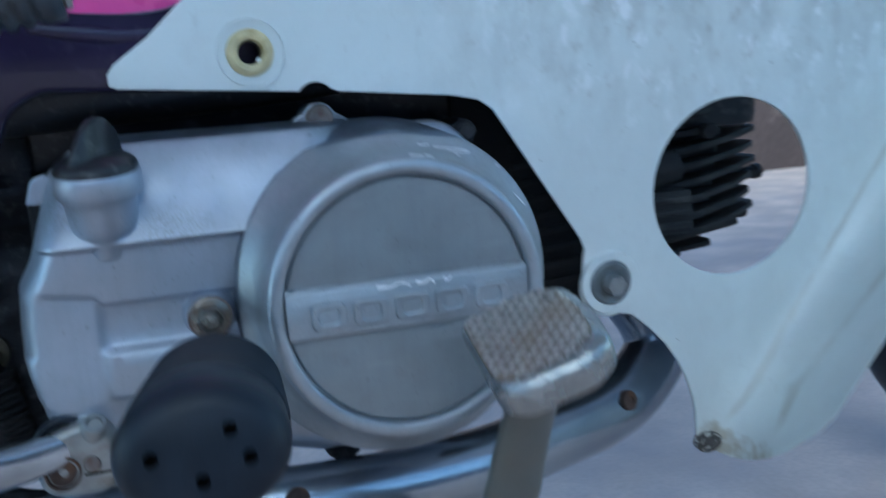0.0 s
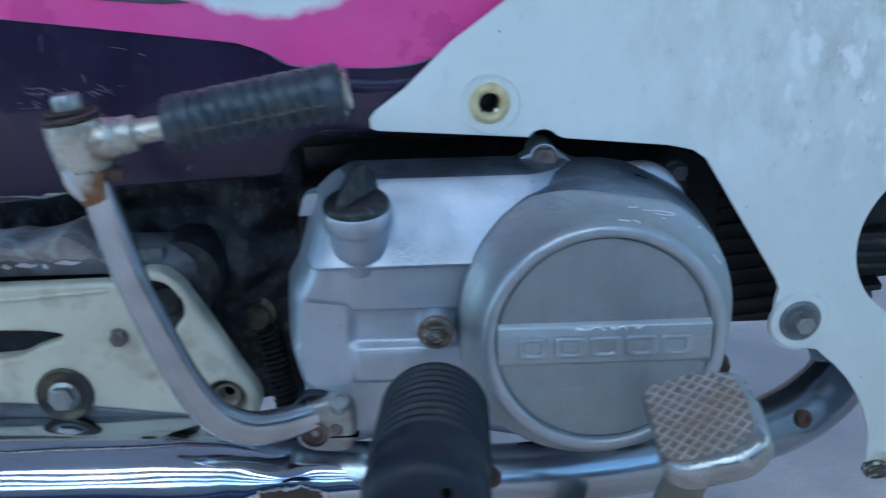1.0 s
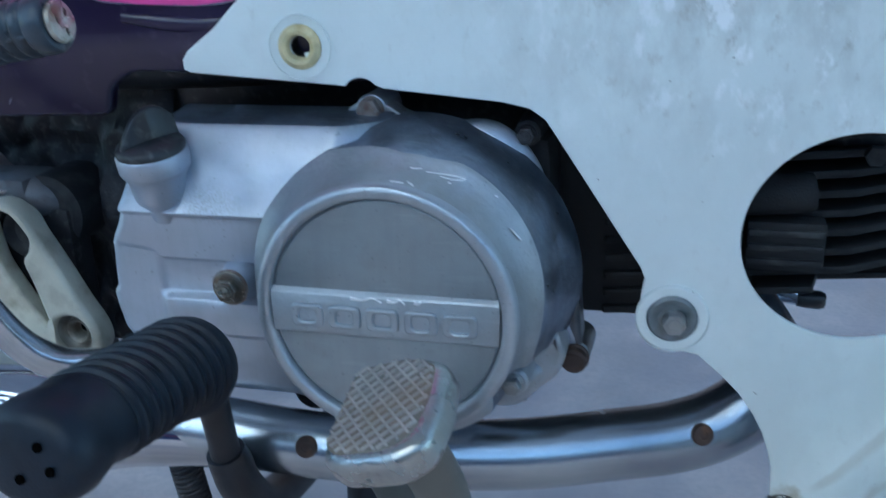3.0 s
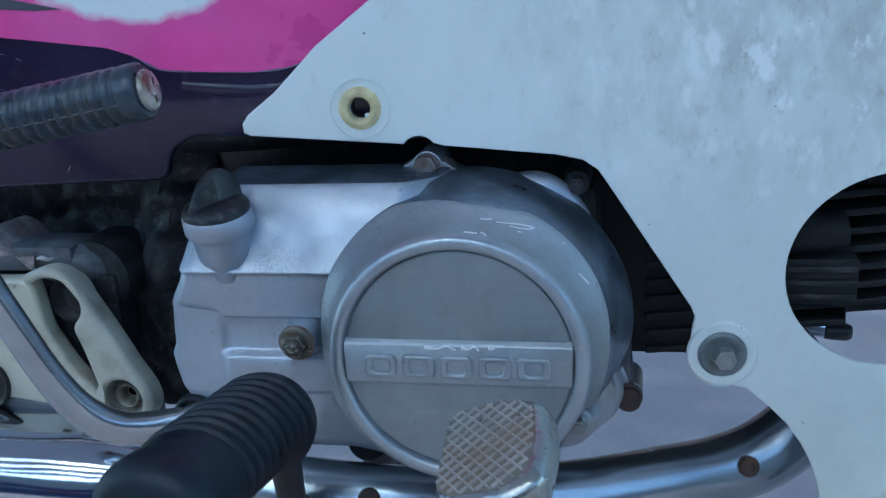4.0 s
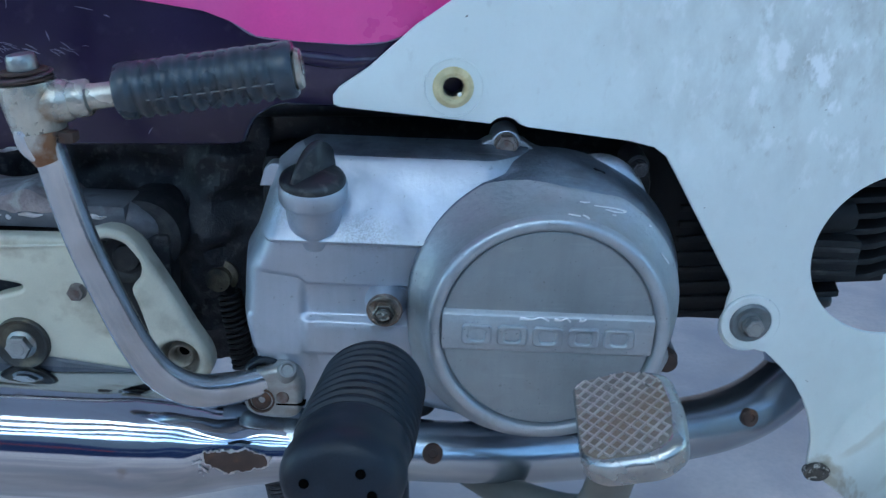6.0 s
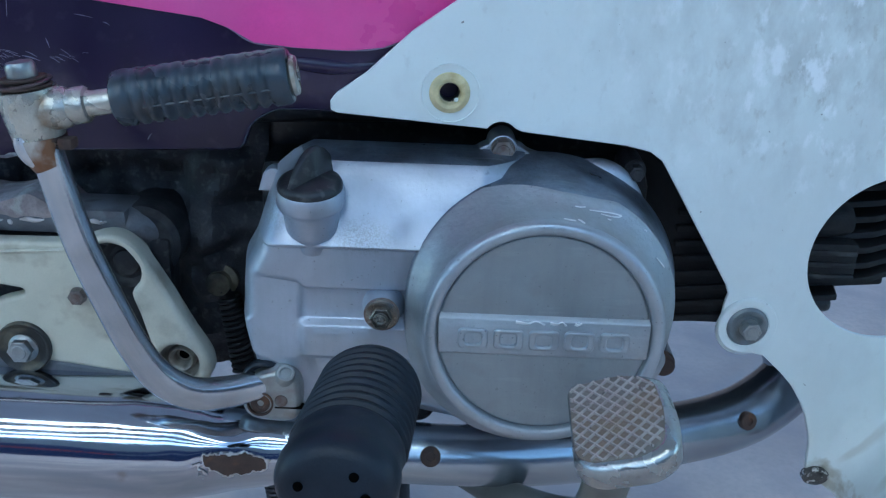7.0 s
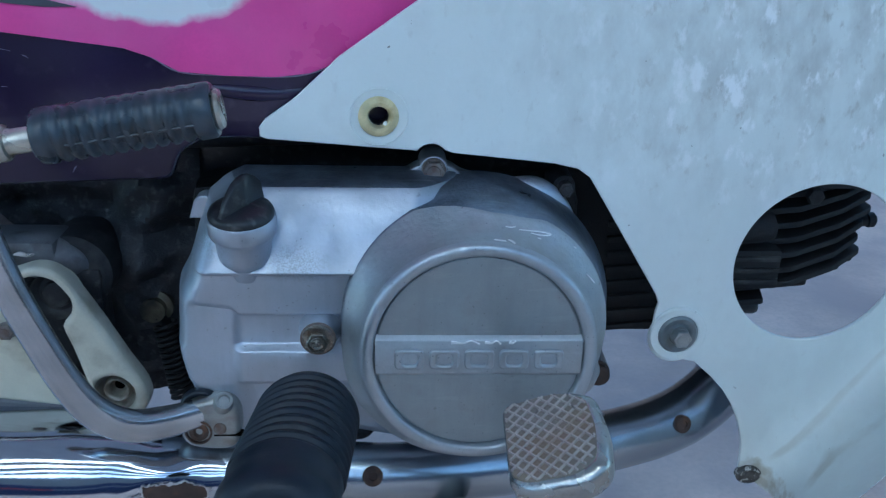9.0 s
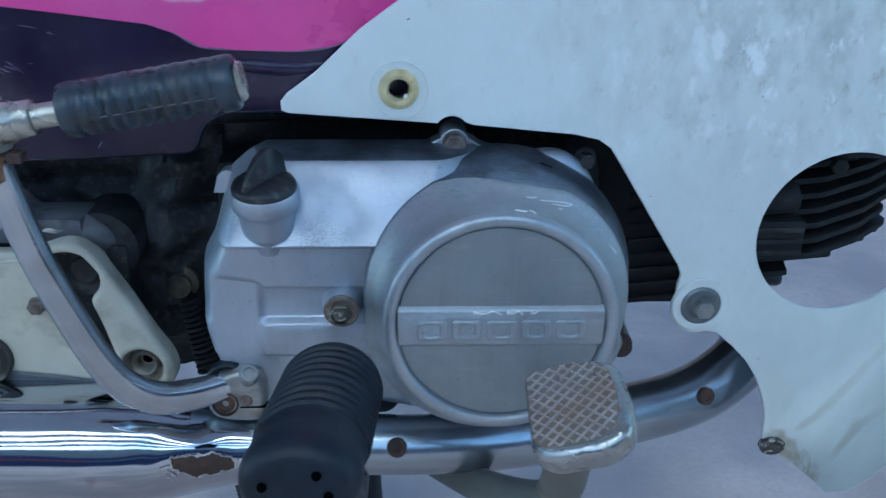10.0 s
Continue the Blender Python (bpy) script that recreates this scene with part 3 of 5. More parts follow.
def cover_body(first, last):
    """The cast cover behind the round lid: stepped front, rounded left end."""
    prof = [(0.3805, 0.084), (0.3800, 0.074), (0.3790, 0.064), (0.3778, 0.0555), (0.3762, 0.0495), (0.3735, 0.0465), (0.3650, 0.0420), (0.3630, 0.0405), (0.350, 0.0345), (0.3330, 0.0268), (0.3312, 0.0252),
            (0.3298, 0.0246), (0.3286, 0.0250), (0.3276, 0.0268), (0.3264, 0.0292), (0.318, 0.0296), (0.303, 0.0300), (0.3005, 0.0306), (0.2985, 0.0345), (0.297, 0.0355), (0.288, 0.0360),
            (0.2785, 0.0362), (0.2768, 0.0352), (0.2750, 0.0312), (0.2735, 0.0300), (0.266, 0.0303), (0.2530, 0.0310), (0.2510, 0.0330), (0.2490, 0.0350), (0.235, 0.0360),
            (0.215, 0.0390), (0.203, 0.0450), (0.197, 0.0560), (0.194, 0.0700), (0.193, 0.084)]
    bm = bmesh.new()
    rows = []
    for z, y in prof[first:last]:
        edge = -0.191 + 0.0035 * math.sin((z - 0.2) * 60) if z < 0.30 else -0.191 + (z - 0.30) * 0.32 + 45 * max(0.0, z - 0.360) ** 2
        row = []
        cols = 110
        for k in range(cols + 1):
            t = k / cols
            end = 0.034 if z < 0.325 else max(-0.012, 0.034 - (z - 0.325) * 1.3)
            x = edge + (end - edge) * t
            u = min(1.0, (x - edge) / 0.020)
            yy = y + (0.084 - y) * (1 - u) ** 2.6
            # the column under the filler neck stands out and swallows the steps
            w = max(0.0, min(1.0, (-0.1465 - x) / 0.0045))
            w = w * w * (3 - 2 * w)
            if 0.245 < z < 0.2995:
                yy += (max(0.0332, yy - 0.004) - yy if yy > 0.0332 else 0.0332 - yy) * w * (1 - (1 - u) ** 2)
            # towards the right the top falls back
            f = max(0.0, min(1.0, (x + 0.040) / 0.040))
            if z > 0.33:
                yy += (0.078 - yy) * f * f * (3 - 2 * f)
            # the upper step climbs in a wave across that column
            near = max(0.0, 1 - abs(z - 0.3005) / 0.020) if z > 0.3005 else max(0.0, 1 - (0.3005 - z) / 0.014)
            lift = near * w * (0.0042 + 0.0045 * max(0.0, min(1.0, (-0.150 - x) / 0.030)))
            # the lower edge is drawn up between the end column and the lid
            if z < 0.222:
                lift += 0.32 * (0.222 - z) * max(0.0, min(1.0, (x + 0.148) / 0.025)) * max(0.0, min(1.0, (-0.045 - x) / 0.03))
            row.append(bm.verts.new((x, yy + 0.0004 * noise.noise((x * 60, 0, z * 60)), z + lift)))
        rows.append(row)
    for a, b in zip(rows, rows[1:]):
        for k in range(len(a) - 1):
            bm.faces.new((a[k], a[k + 1], b[k + 1], b[k]))
    return bm


cover = part("engine_cover", cover_body(4, 40), ALU, bike, "dull cast aluminium engine side cover", angle=40)
part("top_edge", cover_body(0, 5), SKIRT, cover, "upper side of the cover, dark reflection put into its colour")

FLANGE = rounded([(-0.187, 0.203), (-0.186, 0.30), (-0.170, 0.352), (-0.158, 0.371), (-0.045, 0.3775), (-0.036, 0.3840), (-0.016, 0.3840), (-0.008, 0.3775), (0.030, 0.371), (0.055, 0.358), (0.072, 0.335), (0.084, 0.300), (0.086, 0.262), (0.094, 0.243), (0.092, 0.230), (0.080, 0.226), (0.070, 0.212), (0.058, 0.205), (0.048, 0.206), (0.038, 0.195), (0.010, 0.190),
                  (-0.026, 0.187), (-0.036, 0.187), (-0.048, 0.190), (-0.060, 0.195), (-0.070, 0.191), (-0.082, 0.191), (-0.100, 0.196), (-0.150, 0.190), (-0.176, 0.194)], 0.007)
part("flange", slab(FLANGE, [], 0.016, 0.0015, upright(0.084)), ALU, cover)

def round_lid(first, last):
    """The round lid: flat disc, raised rim and a spreading flank, flattened on top."""
    prof = [(0.0, -0.0014), (0.0612, -0.0014), (0.0619, -0.0018), (0.0625, -0.0030), (0.0629, -0.0030), (0.0632, 0.0006), (0.0638, 0.0018), (0.0650, 0.0024), (0.0674, 0.0025), (0.0694, 0.0020), (0.0705, 0.0010), (0.0712, -0.0008), (0.0717, -0.0030),
            (0.0727, -0.0065), (0.0744, -0.0110), (0.0774, -0.0152), (0.0812, -0.0185), (0.0846, -0.0208), (0.0857, -0.0217), (0.0865, -0.0232), (0.0870, -0.0258), (0.0876, -0.0300), (0.0882, -0.0360), (0.0889, -0.0450), (0.0900, -0.0600), (0.0912, -0.0800)]
    bm = bmesh.new()
    segs = 144
    rings = []
    for r, h0 in prof[first:last]:
        ring = []
        for k in range(segs):
            a = 2 * math.pi * k / segs
            right = (a + 0.25 + math.pi) % (2 * math.pi) - math.pi
            rr = r + np.interp(r, (0.0882, 0.0912), (0.0, 0.0045)) * math.exp(-((right / 0.8) ** 2)) - 0.0068 * math.exp(-((right / 0.75) ** 2)) * np.interp(r, (0.0717, 0.0857, 0.0889, 0.0912), (0.0, 1.0, 0.7, 0.0)) - 0.0036 * math.exp(-((a - math.pi) / 0.38) ** 2) * max(0.0, r - 0.0717) / 0.015
            # a bolt pocket cut into the flank, low on the front side
            pocket = (a + 0.66 + math.pi) % (2 * math.pi) - math.pi
            rr -= np.interp(r, (0.0717, 0.0774, 0.0846, 0.0912), (0.0, 0.0040, 0.0110, 0.0120)) * math.exp(-((pocket / 0.17) ** 4))
            # towards the upper left the flank runs back until it meets the sloping face
            slope = np.interp(CZ + 0.0865 * math.sin(a), (0.330, 0.350, 0.365, 0.3735), (0.0262, 0.0345, 0.0420, 0.0465)) - 0.0255
            wide = min(1.0, max(0.0, (math.degrees(a) - 86) / 20)) * min(1.0, max(0.0, (165 - math.degrees(a)) / 12))
            h = h0 - max(0.0, slope) * wide * np.interp(-h0, (0.0065, 0.0152, 0.0217, 0.0232, 0.036, 0.045, 0.060), (0.0, 0.35, 1.0, 1.0, 0.85, 0.5, 0.0))
            z = CZ + rr * math.sin(a)
            flat = np.interp(r, (0.0709, 0.0857, 0.0870, 0.0882, 0.0889, 0.0900, 0.0912), (0.0, 0.0042, 0.0044, 0.0042, 0.0034, 0.0014, 0.0))
            ring.append(bm.verts.new((rr * math.cos(a), -h, z - flat * (lambda s: s * s * (3 - 2 * s))(min(1.0, max(0.0, (math.sin(a) - 0.88) / 0.10))))))
        rings.append(ring)
    if first == 1:
        cap = bm.faces.layers.int.new("cap")
        bm.faces.new(rings[0])[cap] = 1
    for a, b in zip(rings, rings[1:]):
        for k in range(segs):
            bm.faces.new((a[k], a[(k + 1) % segs], b[(k + 1) % segs], b[k]))
    return bm


lid = part("round_lid", round_lid(12, 20), LID, cover, "round cast lid with a raised rim", angle=28)
part("disc", round_lid(1, 5), ALU_DISC, lid, "flat dull disc", angle=28)
part("rim", round_lid(4, 13), RIM, lid, "raised shiny rim", angle=40)
part("skirt", round_lid(19, 26), SKIRT, lid, "side of the lid, shade put into its dark colour", angle=28)


def lid_band():
    """The raised band across the lid, chamfered on its upper edge."""
    bm = bmesh.new()
    rows = []
    for z, y in ((0.0128, 0.0018), (0.0122, 0.0012), (0.0112, 0.0000), (0.0102, -0.0010), (0.0094, -0.0014), (-0.0112, -0.0014), (-0.0122, -0.0012), (-0.0127, -0.0006), (-0.0128, 0.0018)):
        w = math.sqrt(0.0626**2 - z**2)
        rows.append([bm.verts.new((-w + 2 * w * k / 40, y + 0.00012 * noise.noise((k * 0.9, z * 300, 0)), CZ + z)) for k in range(41)])
    for a, b in zip(rows, rows[1:]):
        for k in range(40):
            bm.faces.new((a[k], a[k + 1], b[k + 1], b[k]))
    bm.faces.new([r[0] for r in rows])
    bm.faces.new([r[-1] for r in rows])
    return bm


part("band", lid_band(), LID, lid, "raised band with a worn embossed mark", angle=50)
for k in range(5):
    # the embossed mark, as five plain frames
    x0 = -0.0505 + k * 0.0208
    o = rounded([(x0, 0.2795), (x0 + 0.0178, 0.2795), (x0 + 0.0178, 0.2925), (x0, 0.2925)], 0.0035, 4)
    i = rounded([(x0 + 0.0042, 0.2822), (x0 + 0.0136, 0.2822), (x0 + 0.0136, 0.2898), (x0 + 0.0042, 0.2898)], 0.0025, 4)
    part("embossed_mark", slab(o, [i], 0.0036, 0.0011, upright(-0.0014), 2), LID, lid)

def lid_point(deg, y):
    r = np.interp(y, (0.001, 0.0028, 0.0065, 0.0110, 0.0152, 0.0185, 0.0208, 0.0217), (0.0706, 0.0717, 0.0727, 0.0744, 0.0774, 0.0812, 0.0846, 0.0857)) + 0.0001
    return (r * math.cos(radians(deg)), y, CZ + r * math.sin(radians(deg)))


for run in (((79.7, 0.0150), (77.5, 0.0152), (75.4, 0.0158)), ((73.4, 0.0150), (69, 0.0160), (64, 0.0175), (59.7, 0.0186), (60.5, 0.0175), (64.0, 0.0160), (68, 0.0153)), ((78.3, 0.0060), (76.5, 0.0050), (75.3, 0.0036)),
            ((47.7, 0.0200), (46.6, 0.0202)), ((35.4, 0.0165), (32, 0.0172), (29.4, 0.0176)), ((85, 0.0042), (82, 0.0040), (79.5, 0.0042)), ((64.5, 0.0142), (63.0, 0.0146))):
    wide = 0.0007
    part("scratch", tube([(*lid_point(d, y), wide * (0.5 + 0.5 * math.sin(3.1 * (k + 0.5) / len(run))), 0.00028) for k, (d, y) in enumerate(run)], 6, 5, up=(0, -0.5, 1)), SCRAPE, lid)

for run in ((-0.0170, -0.0100, -0.0050, 0.0), (0.0030, 0.0070, 0.0100, 0.0125), (0.0175, 0.0195, 0.0215)):
    part("worn_edge", tube([(x, -0.0013, CZ + 0.0090 - 0.0012 * math.sin(9 * k), 0.0008 + 0.0004 * math.sin(5 * k + 1), 0.0006) for k, x in enumerate(run)], 8, 5), SCRAPE, lid)
# bolts of the cover
bm = lathe([(0.0150, -0.024), (0.0120, -0.016), (0.0106, -0.010), (0.0100, -0.004), (0, -0.004)], (-0.097, 0.016, 0.2880), OUT, 32)
part("boss", bm, ALU, cover)
flange_bolt(cover, (-0.097, 0.0195, 0.2890), OUT, 0.0062, 0.0098, BRIGHT_BOLT, "dull flange bolt with a worn head")
part("washer", lathe([(0.0080, 0.0), (0.0108, 0.0002), (0.0110, 0.0010), (0.0096, 0.0016), (0.0080, 0.0016)], (-0.097, 0.0203, 0.2890), OUT, 28), BOLT, cover)
part("bolt_dimple", lathe([(0.0034, 0.0006), (0.0028, 0.0009), (0.0019, -0.0001), (0.0008, 0.0005), (0, 0.0006)], (-0.097, 0.0113, 0.2890), OUT, 18), BRIGHT_BOLT, cover)


def ear(x, y, z, r=0.0095, depth=0.03, wide=1.35):
    o = [(x + r * wide, z - r * 1.1), *[(x + r * math.cos(a), z + r * math.sin(a)) for a in np.linspace(0.1, math.pi - 0.1, 12)], (x - r * wide, z - r * 1.1)]
    return slab(o, [], depth, 0.0012, upright(y + depth / 2))


part("shoulder", tube([(0.022, 0.082, 0.3690, 0.0050, 0.0060), (0.038, 0.082, 0.3660, 0.0095, 0.0095), (0.050, 0.084, 0.3580, 0.0105, 0.0100), (0.061, 0.088, 0.3455, 0.0085, 0.0085), (0.070, 0.092, 0.3300, 0.0050, 0.0050)], 20, 6), ALU, cover)
part("ear", ear(-0.026, 0.0755, 0.3800, wide=1.15), ALU, cover)
flange_bolt(cover, (-0.026, 0.0755, 0.3808), OUT, 0.0064, 0.0078, BOLT)
def boss(x, y, z, r=0.0095, depth=0.03):
    return lathe([(0, 0), (r - 0.0015, 0), (r, -0.0015), (r + 0.0012, -depth), (0, -depth)], (x, y, z), OUT, 28)


# this boss and bolt lie in shade, which their dark metal stands for
part("boss", boss(0.0616, 0.088, 0.366, 0.0075), DARK, cover)
flange_bolt(cover, (0.0616, 0.088, 0.366), OUT, 0.0048, 0.0056, DARK)
part("boss", boss(0.0925, 0.0775, 0.2350, 0.0086, 0.030), HUB, cover)
part("bolt", lathe([(0, 0), (0.0084, 0), (0.0086, 0.0020), (0.0076, 0.0030), (0.0074, 0.0075), (0.0060, 0.0090), (0, 0.0092)], (0.0925, 0.0760, 0.2350), OUT, 24), RUST, cover, "dark rusty bolt head")
part("boss", boss(0.0632, 0.0300, 0.2390, 0.0085, 0.040), LID, cover)
flange_bolt(cover, (0.0632, 0.0305, 0.2390), OUT, 0.0046, 0.0058, STEEL)
part("rib", tube([(0.0620, 0.048, 0.2340, 0.0075, 0.0075), (0.0710, 0.056, 0.2350, 0.0060, 0.0060), (0.0800, 0.066, 0.2380, 0.0050, 0.0060)], 16, 4), LID, cover)
part("flange_foot", slab(rounded([(0.036, 0.216), (0.066, 0.222), (0.0665, 0.2095), (0.044, 0.2065)], 0.003), [], 0.020, 0.003, upright(0.0700), 3), DARK, cover)
part("web", tube([(0.054, 0.070, 0.217, 0.0085, 0.0120), (0.072, 0.078, 0.227, 0.0080, 0.0110), (0.0925, 0.090, 0.238, 0.0075, 0.0100)], 16, 5), HUB, cover)
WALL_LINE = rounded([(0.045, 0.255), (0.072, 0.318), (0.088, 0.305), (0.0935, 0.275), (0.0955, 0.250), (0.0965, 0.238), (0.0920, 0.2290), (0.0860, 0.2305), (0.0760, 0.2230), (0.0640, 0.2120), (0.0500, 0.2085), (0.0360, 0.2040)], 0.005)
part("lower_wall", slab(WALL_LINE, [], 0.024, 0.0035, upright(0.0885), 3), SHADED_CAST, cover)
WEB_LINE = rounded([(0.030, 0.214), (0.050, 0.233), (0.068, 0.246), (0.0835, 0.262), (0.0900, 0.246), (0.0850, 0.2325), (0.0745, 0.2225), (0.0640, 0.2115), (0.0560, 0.2085), (0.0420, 0.2080)], 0.004)
part("web", slab(WEB_LINE, [], 0.030, 0.0040, upright(0.0680), 3), LID, cover)
part("lug", boss(-0.076, 0.070, 0.1960, 0.0130, 0.03), DARK, cover)
part("lug", boss(-0.031, 0.070, 0.1940, 0.0120, 0.03), DARK, cover)
part("ear", ear(-0.1715, 0.072, 0.3560, 0.0072, 0.014), ALU, cover)

# oil filler
AX = Vector((0.0, -0.20, 0.98)).normalized()
NECK = Vector((-0.1406, 0.0290, 0.3632))
bm = lathe([(0.0, -0.0425), (0.0070, -0.0422), (0.0092, -0.0405), (0.0100, -0.037), (0.0112, -0.0322), (0.0122, -0.0300), (0.0140, -0.0284), (0.0154, -0.0262), (0.0161, -0.0230), (0.0170, -0.0128), (0.0178, -0.0108), (0.0194, -0.0095), (0.0202, -0.0075), (0.0202, 0.0010), (0.0194, 0.0022), (0.0, 0.0022)], NECK, AX, 48)
part("filler_neck", bm, ALU, cover)
bm = lathe([(0.0, 0.001), (0.0192, 0.001), (0.0194, 0.0040), (0.0184, 0.0062), (0.0150, 0.0085), (0.0, 0.0100)], NECK, AX, 48)
m = frame_to(NECK, AX) @ pose(0, 0, 0, 0, 0, 55)
fin = bmesh.new()
for s in range(9):
    a = -1 + 2 * s / 8
    h = 0.0262 + 0.0048 * a - 0.0130 * abs(a) ** 2.2
    w = 0.0023 + 0.0014 * (1 - abs(a))
    ring = [fin.verts.new(m @ Vector((0.0168 * a, sgn * ww, hh))) for sgn, ww, hh in ((-1, w + 0.0012, 0.005), (-1, w * 0.7, h - 0.0012), (-1, w * 0.35, h), (1, w * 0.35, h), (1, w * 0.7, h - 0.0012), (1, w + 0.0012, 0.005))]
    if s:
        for k in range(6):
            fin.faces.new((prev[k], prev[(k + 1) % 6], ring[(k + 1) % 6], ring[k]))
    else:
        fin.faces.new(ring)
    prev = ring
fin.faces.new(prev)
cap = part("oil_filler_cap", bm, BLACK, cover, "black plastic screw cap with a grip fin")
part("grip_fin", fin, BLACK, cap, angle=40)

# ---- crankcase and cylinder behind the cover ----
case = part("crankcase", block((-0.187, 0.096, 0.205), (0.076, 0.26, 0.364), 0.014), FIN, bike, "oily dark crankcase behind the cover")
# dark block added to darken the gap under the cover, not a seen part
part("gap_shade_block", block((-0.150, 0.074, 0.198), (0.020, 0.20, 0.225), 0.008), FIN, case)
bm = bmesh.new()
rows = []
for i in range(61):
    row = []
    for j in range(71):
        x, z = -0.40 + 0.215 * i / 60, 0.17 + 0.25 * j / 70
        y = 0.128 - 0.010 * noise.noise((x * 28, 1.0, z * 28)) - 0.006 * noise.noise((x * 70, 5.0, z * 70)) - 0.002 * noise.noise((x * 220, 2.0, z * 220))
        for cx, cz, r, hh in ((-0.222, 0.345, 0.020, 0.014), (-0.245, 0.300, 0.026, 0.012), (-0.222, 0.300, 0.012, 0.008), (-0.230, 0.262, 0.016, 0.010)):
            d = math.hypot(x - cx, z - cz) / r
            y -= hh / (1 + d**6)
        row.append(bm.verts.new((x, y, z)))
    rows.append(row)
for a, b in zip(rows, rows[1:]):
    for k in range(70):
        if a[k].co.z > 0.189:
            bm.faces.new((a[k], a[k + 1], b[k + 1], b[k]))
part("rear_case", bm, DARK, bike, "dirty dark rear engine casing")
bm = lathe([(0.0, -0.02), (0.013, -0.02), (0.013, 0.0), (0.009, 0.002), (0.009, 0.008), (0.0, 0.008)], (-0.2235, 0.124, 0.262), OUT, 20)
part("case_bolt", bm, CUP, case)
part("cylinder_block", block((0.066, 0.130, 0.2395), (0.194, 0.25, 0.42), 0.006), FIN, bike, "black engine cylinder lying forward")
HEAD = [(0.195, 0.260), (0.217, 0.262), (0.225, 0.268), (0.242, 0.271), (0.258, 0.279), (0.272, 0.286), (0.276, 0.310), (0.281, 0.335), (0.290, 0.360), (0.300, 0.42), (0.195, 0.42)]
head = part("cylinder_head", slab(rounded(HEAD, 0.004), [], 0.08, 0.004, upright(0.198)), FIN, bike, "black finned cylinder head")
FIN_ENDS = (0.289, 0.314, 0.328, 0.325, 0.327, 0.331, 0.329, 0.331, 0.330, 0.332, 0.332, 0.334, 0.336)
for k, x1 in enumerate(FIN_ENDS):
    # squared ends, each cut back a little differently
    front = ((0.188, 0.126), (0.194, 0.178)) if k == 0 else ((0.228, 0.126), (0.238, 0.166)) if k == 1 else ((0.246, 0.128), (0.290, 0.150))
    o = rounded([(0.104, 0.126), *front, (x1 - 0.004, 0.178), (x1, 0.184), (x1, 0.215), (x1 - 0.012, 0.235), (0.104, 0.235)], 0.0025, 3)
    m = Matrix.Translation((0, 0, 0.2435 + k * 0.0118)) @ pose(0.1, 0, 0, 0, -5, 0) @ pose(-0.1, 0, 0)
    part("cooling_fin", slab(o, [], 0.0046, 0.0009, m), FIN, bike)
box = part("cover_box", block((0.186, 0.113, 0.282), (0.230, 0.150, 0.3125), 0.003), FIN, head)
for k in range(3):
    part("ridge", block((0.187, 0.1105, 0.2865 + k * 0.0088), (0.2285, 0.116, 0.2905 + k * 0.0088), 0.0012), GREYFIN, box)
part("pipe_stub", tube([(0.150, 0.128, 0.322, 0.0125, 0.0125), (0.185, 0.124, 0.325, 0.0125, 0.0125), (0.214, 0.122, 0.328, 0.0118, 0.0118), (0.222, 0.122, 0.329, 0.0105, 0.0105)], 24, 4), FIN, head)
part("head_bolt", hexagon(0.0062, 0.0, 0.006, (0.252, 0.128, 0.350), OUT), GREYFIN, head)
for x, z, r in ((0.3390, 0.3110, 0.0062), (0.3250, 0.2795, 0.0046)):
    part("head_bolt", lathe([(0, -0.03), (r * 0.8, -0.03), (r * 0.8, -0.008), (r, -0.007), (r, -0.002), (r * 0.6, 0), (0, 0)], (x, 0.190, z), (0.98, 0, 0.10), 16), GREYFIN, head)
rod = part("small_lever", tube([(0.180, 0.176, 0.2465, 0.0052, 0.0030), (0.205, 0.174, 0.2445, 0.0056, 0.0032), (0.230, 0.173, 0.2420, 0.0056, 0.0032)], 16, 5), CHROME, bike, "small chrome lever under the cylinder head")
part("tip", lathe([(0, -0.004), (0.0058, -0.003), (0.0064, 0.002), (0.0062, 0.011), (0.0048, 0.014), (0, 0.0145)], (0.230, 0.173, 0.2420), (0.97, -0.02, -0.07), 20), BLACK, rod, "black rubber tip")

# ---- leg shield ----
PA, PB, PC = 0.043, -0.0393, 0.0812  # its plane: y = PA x + PB z + PC


def on_plane(x, z):
    return Vector((x, PA * x + PB * z + PC, z))


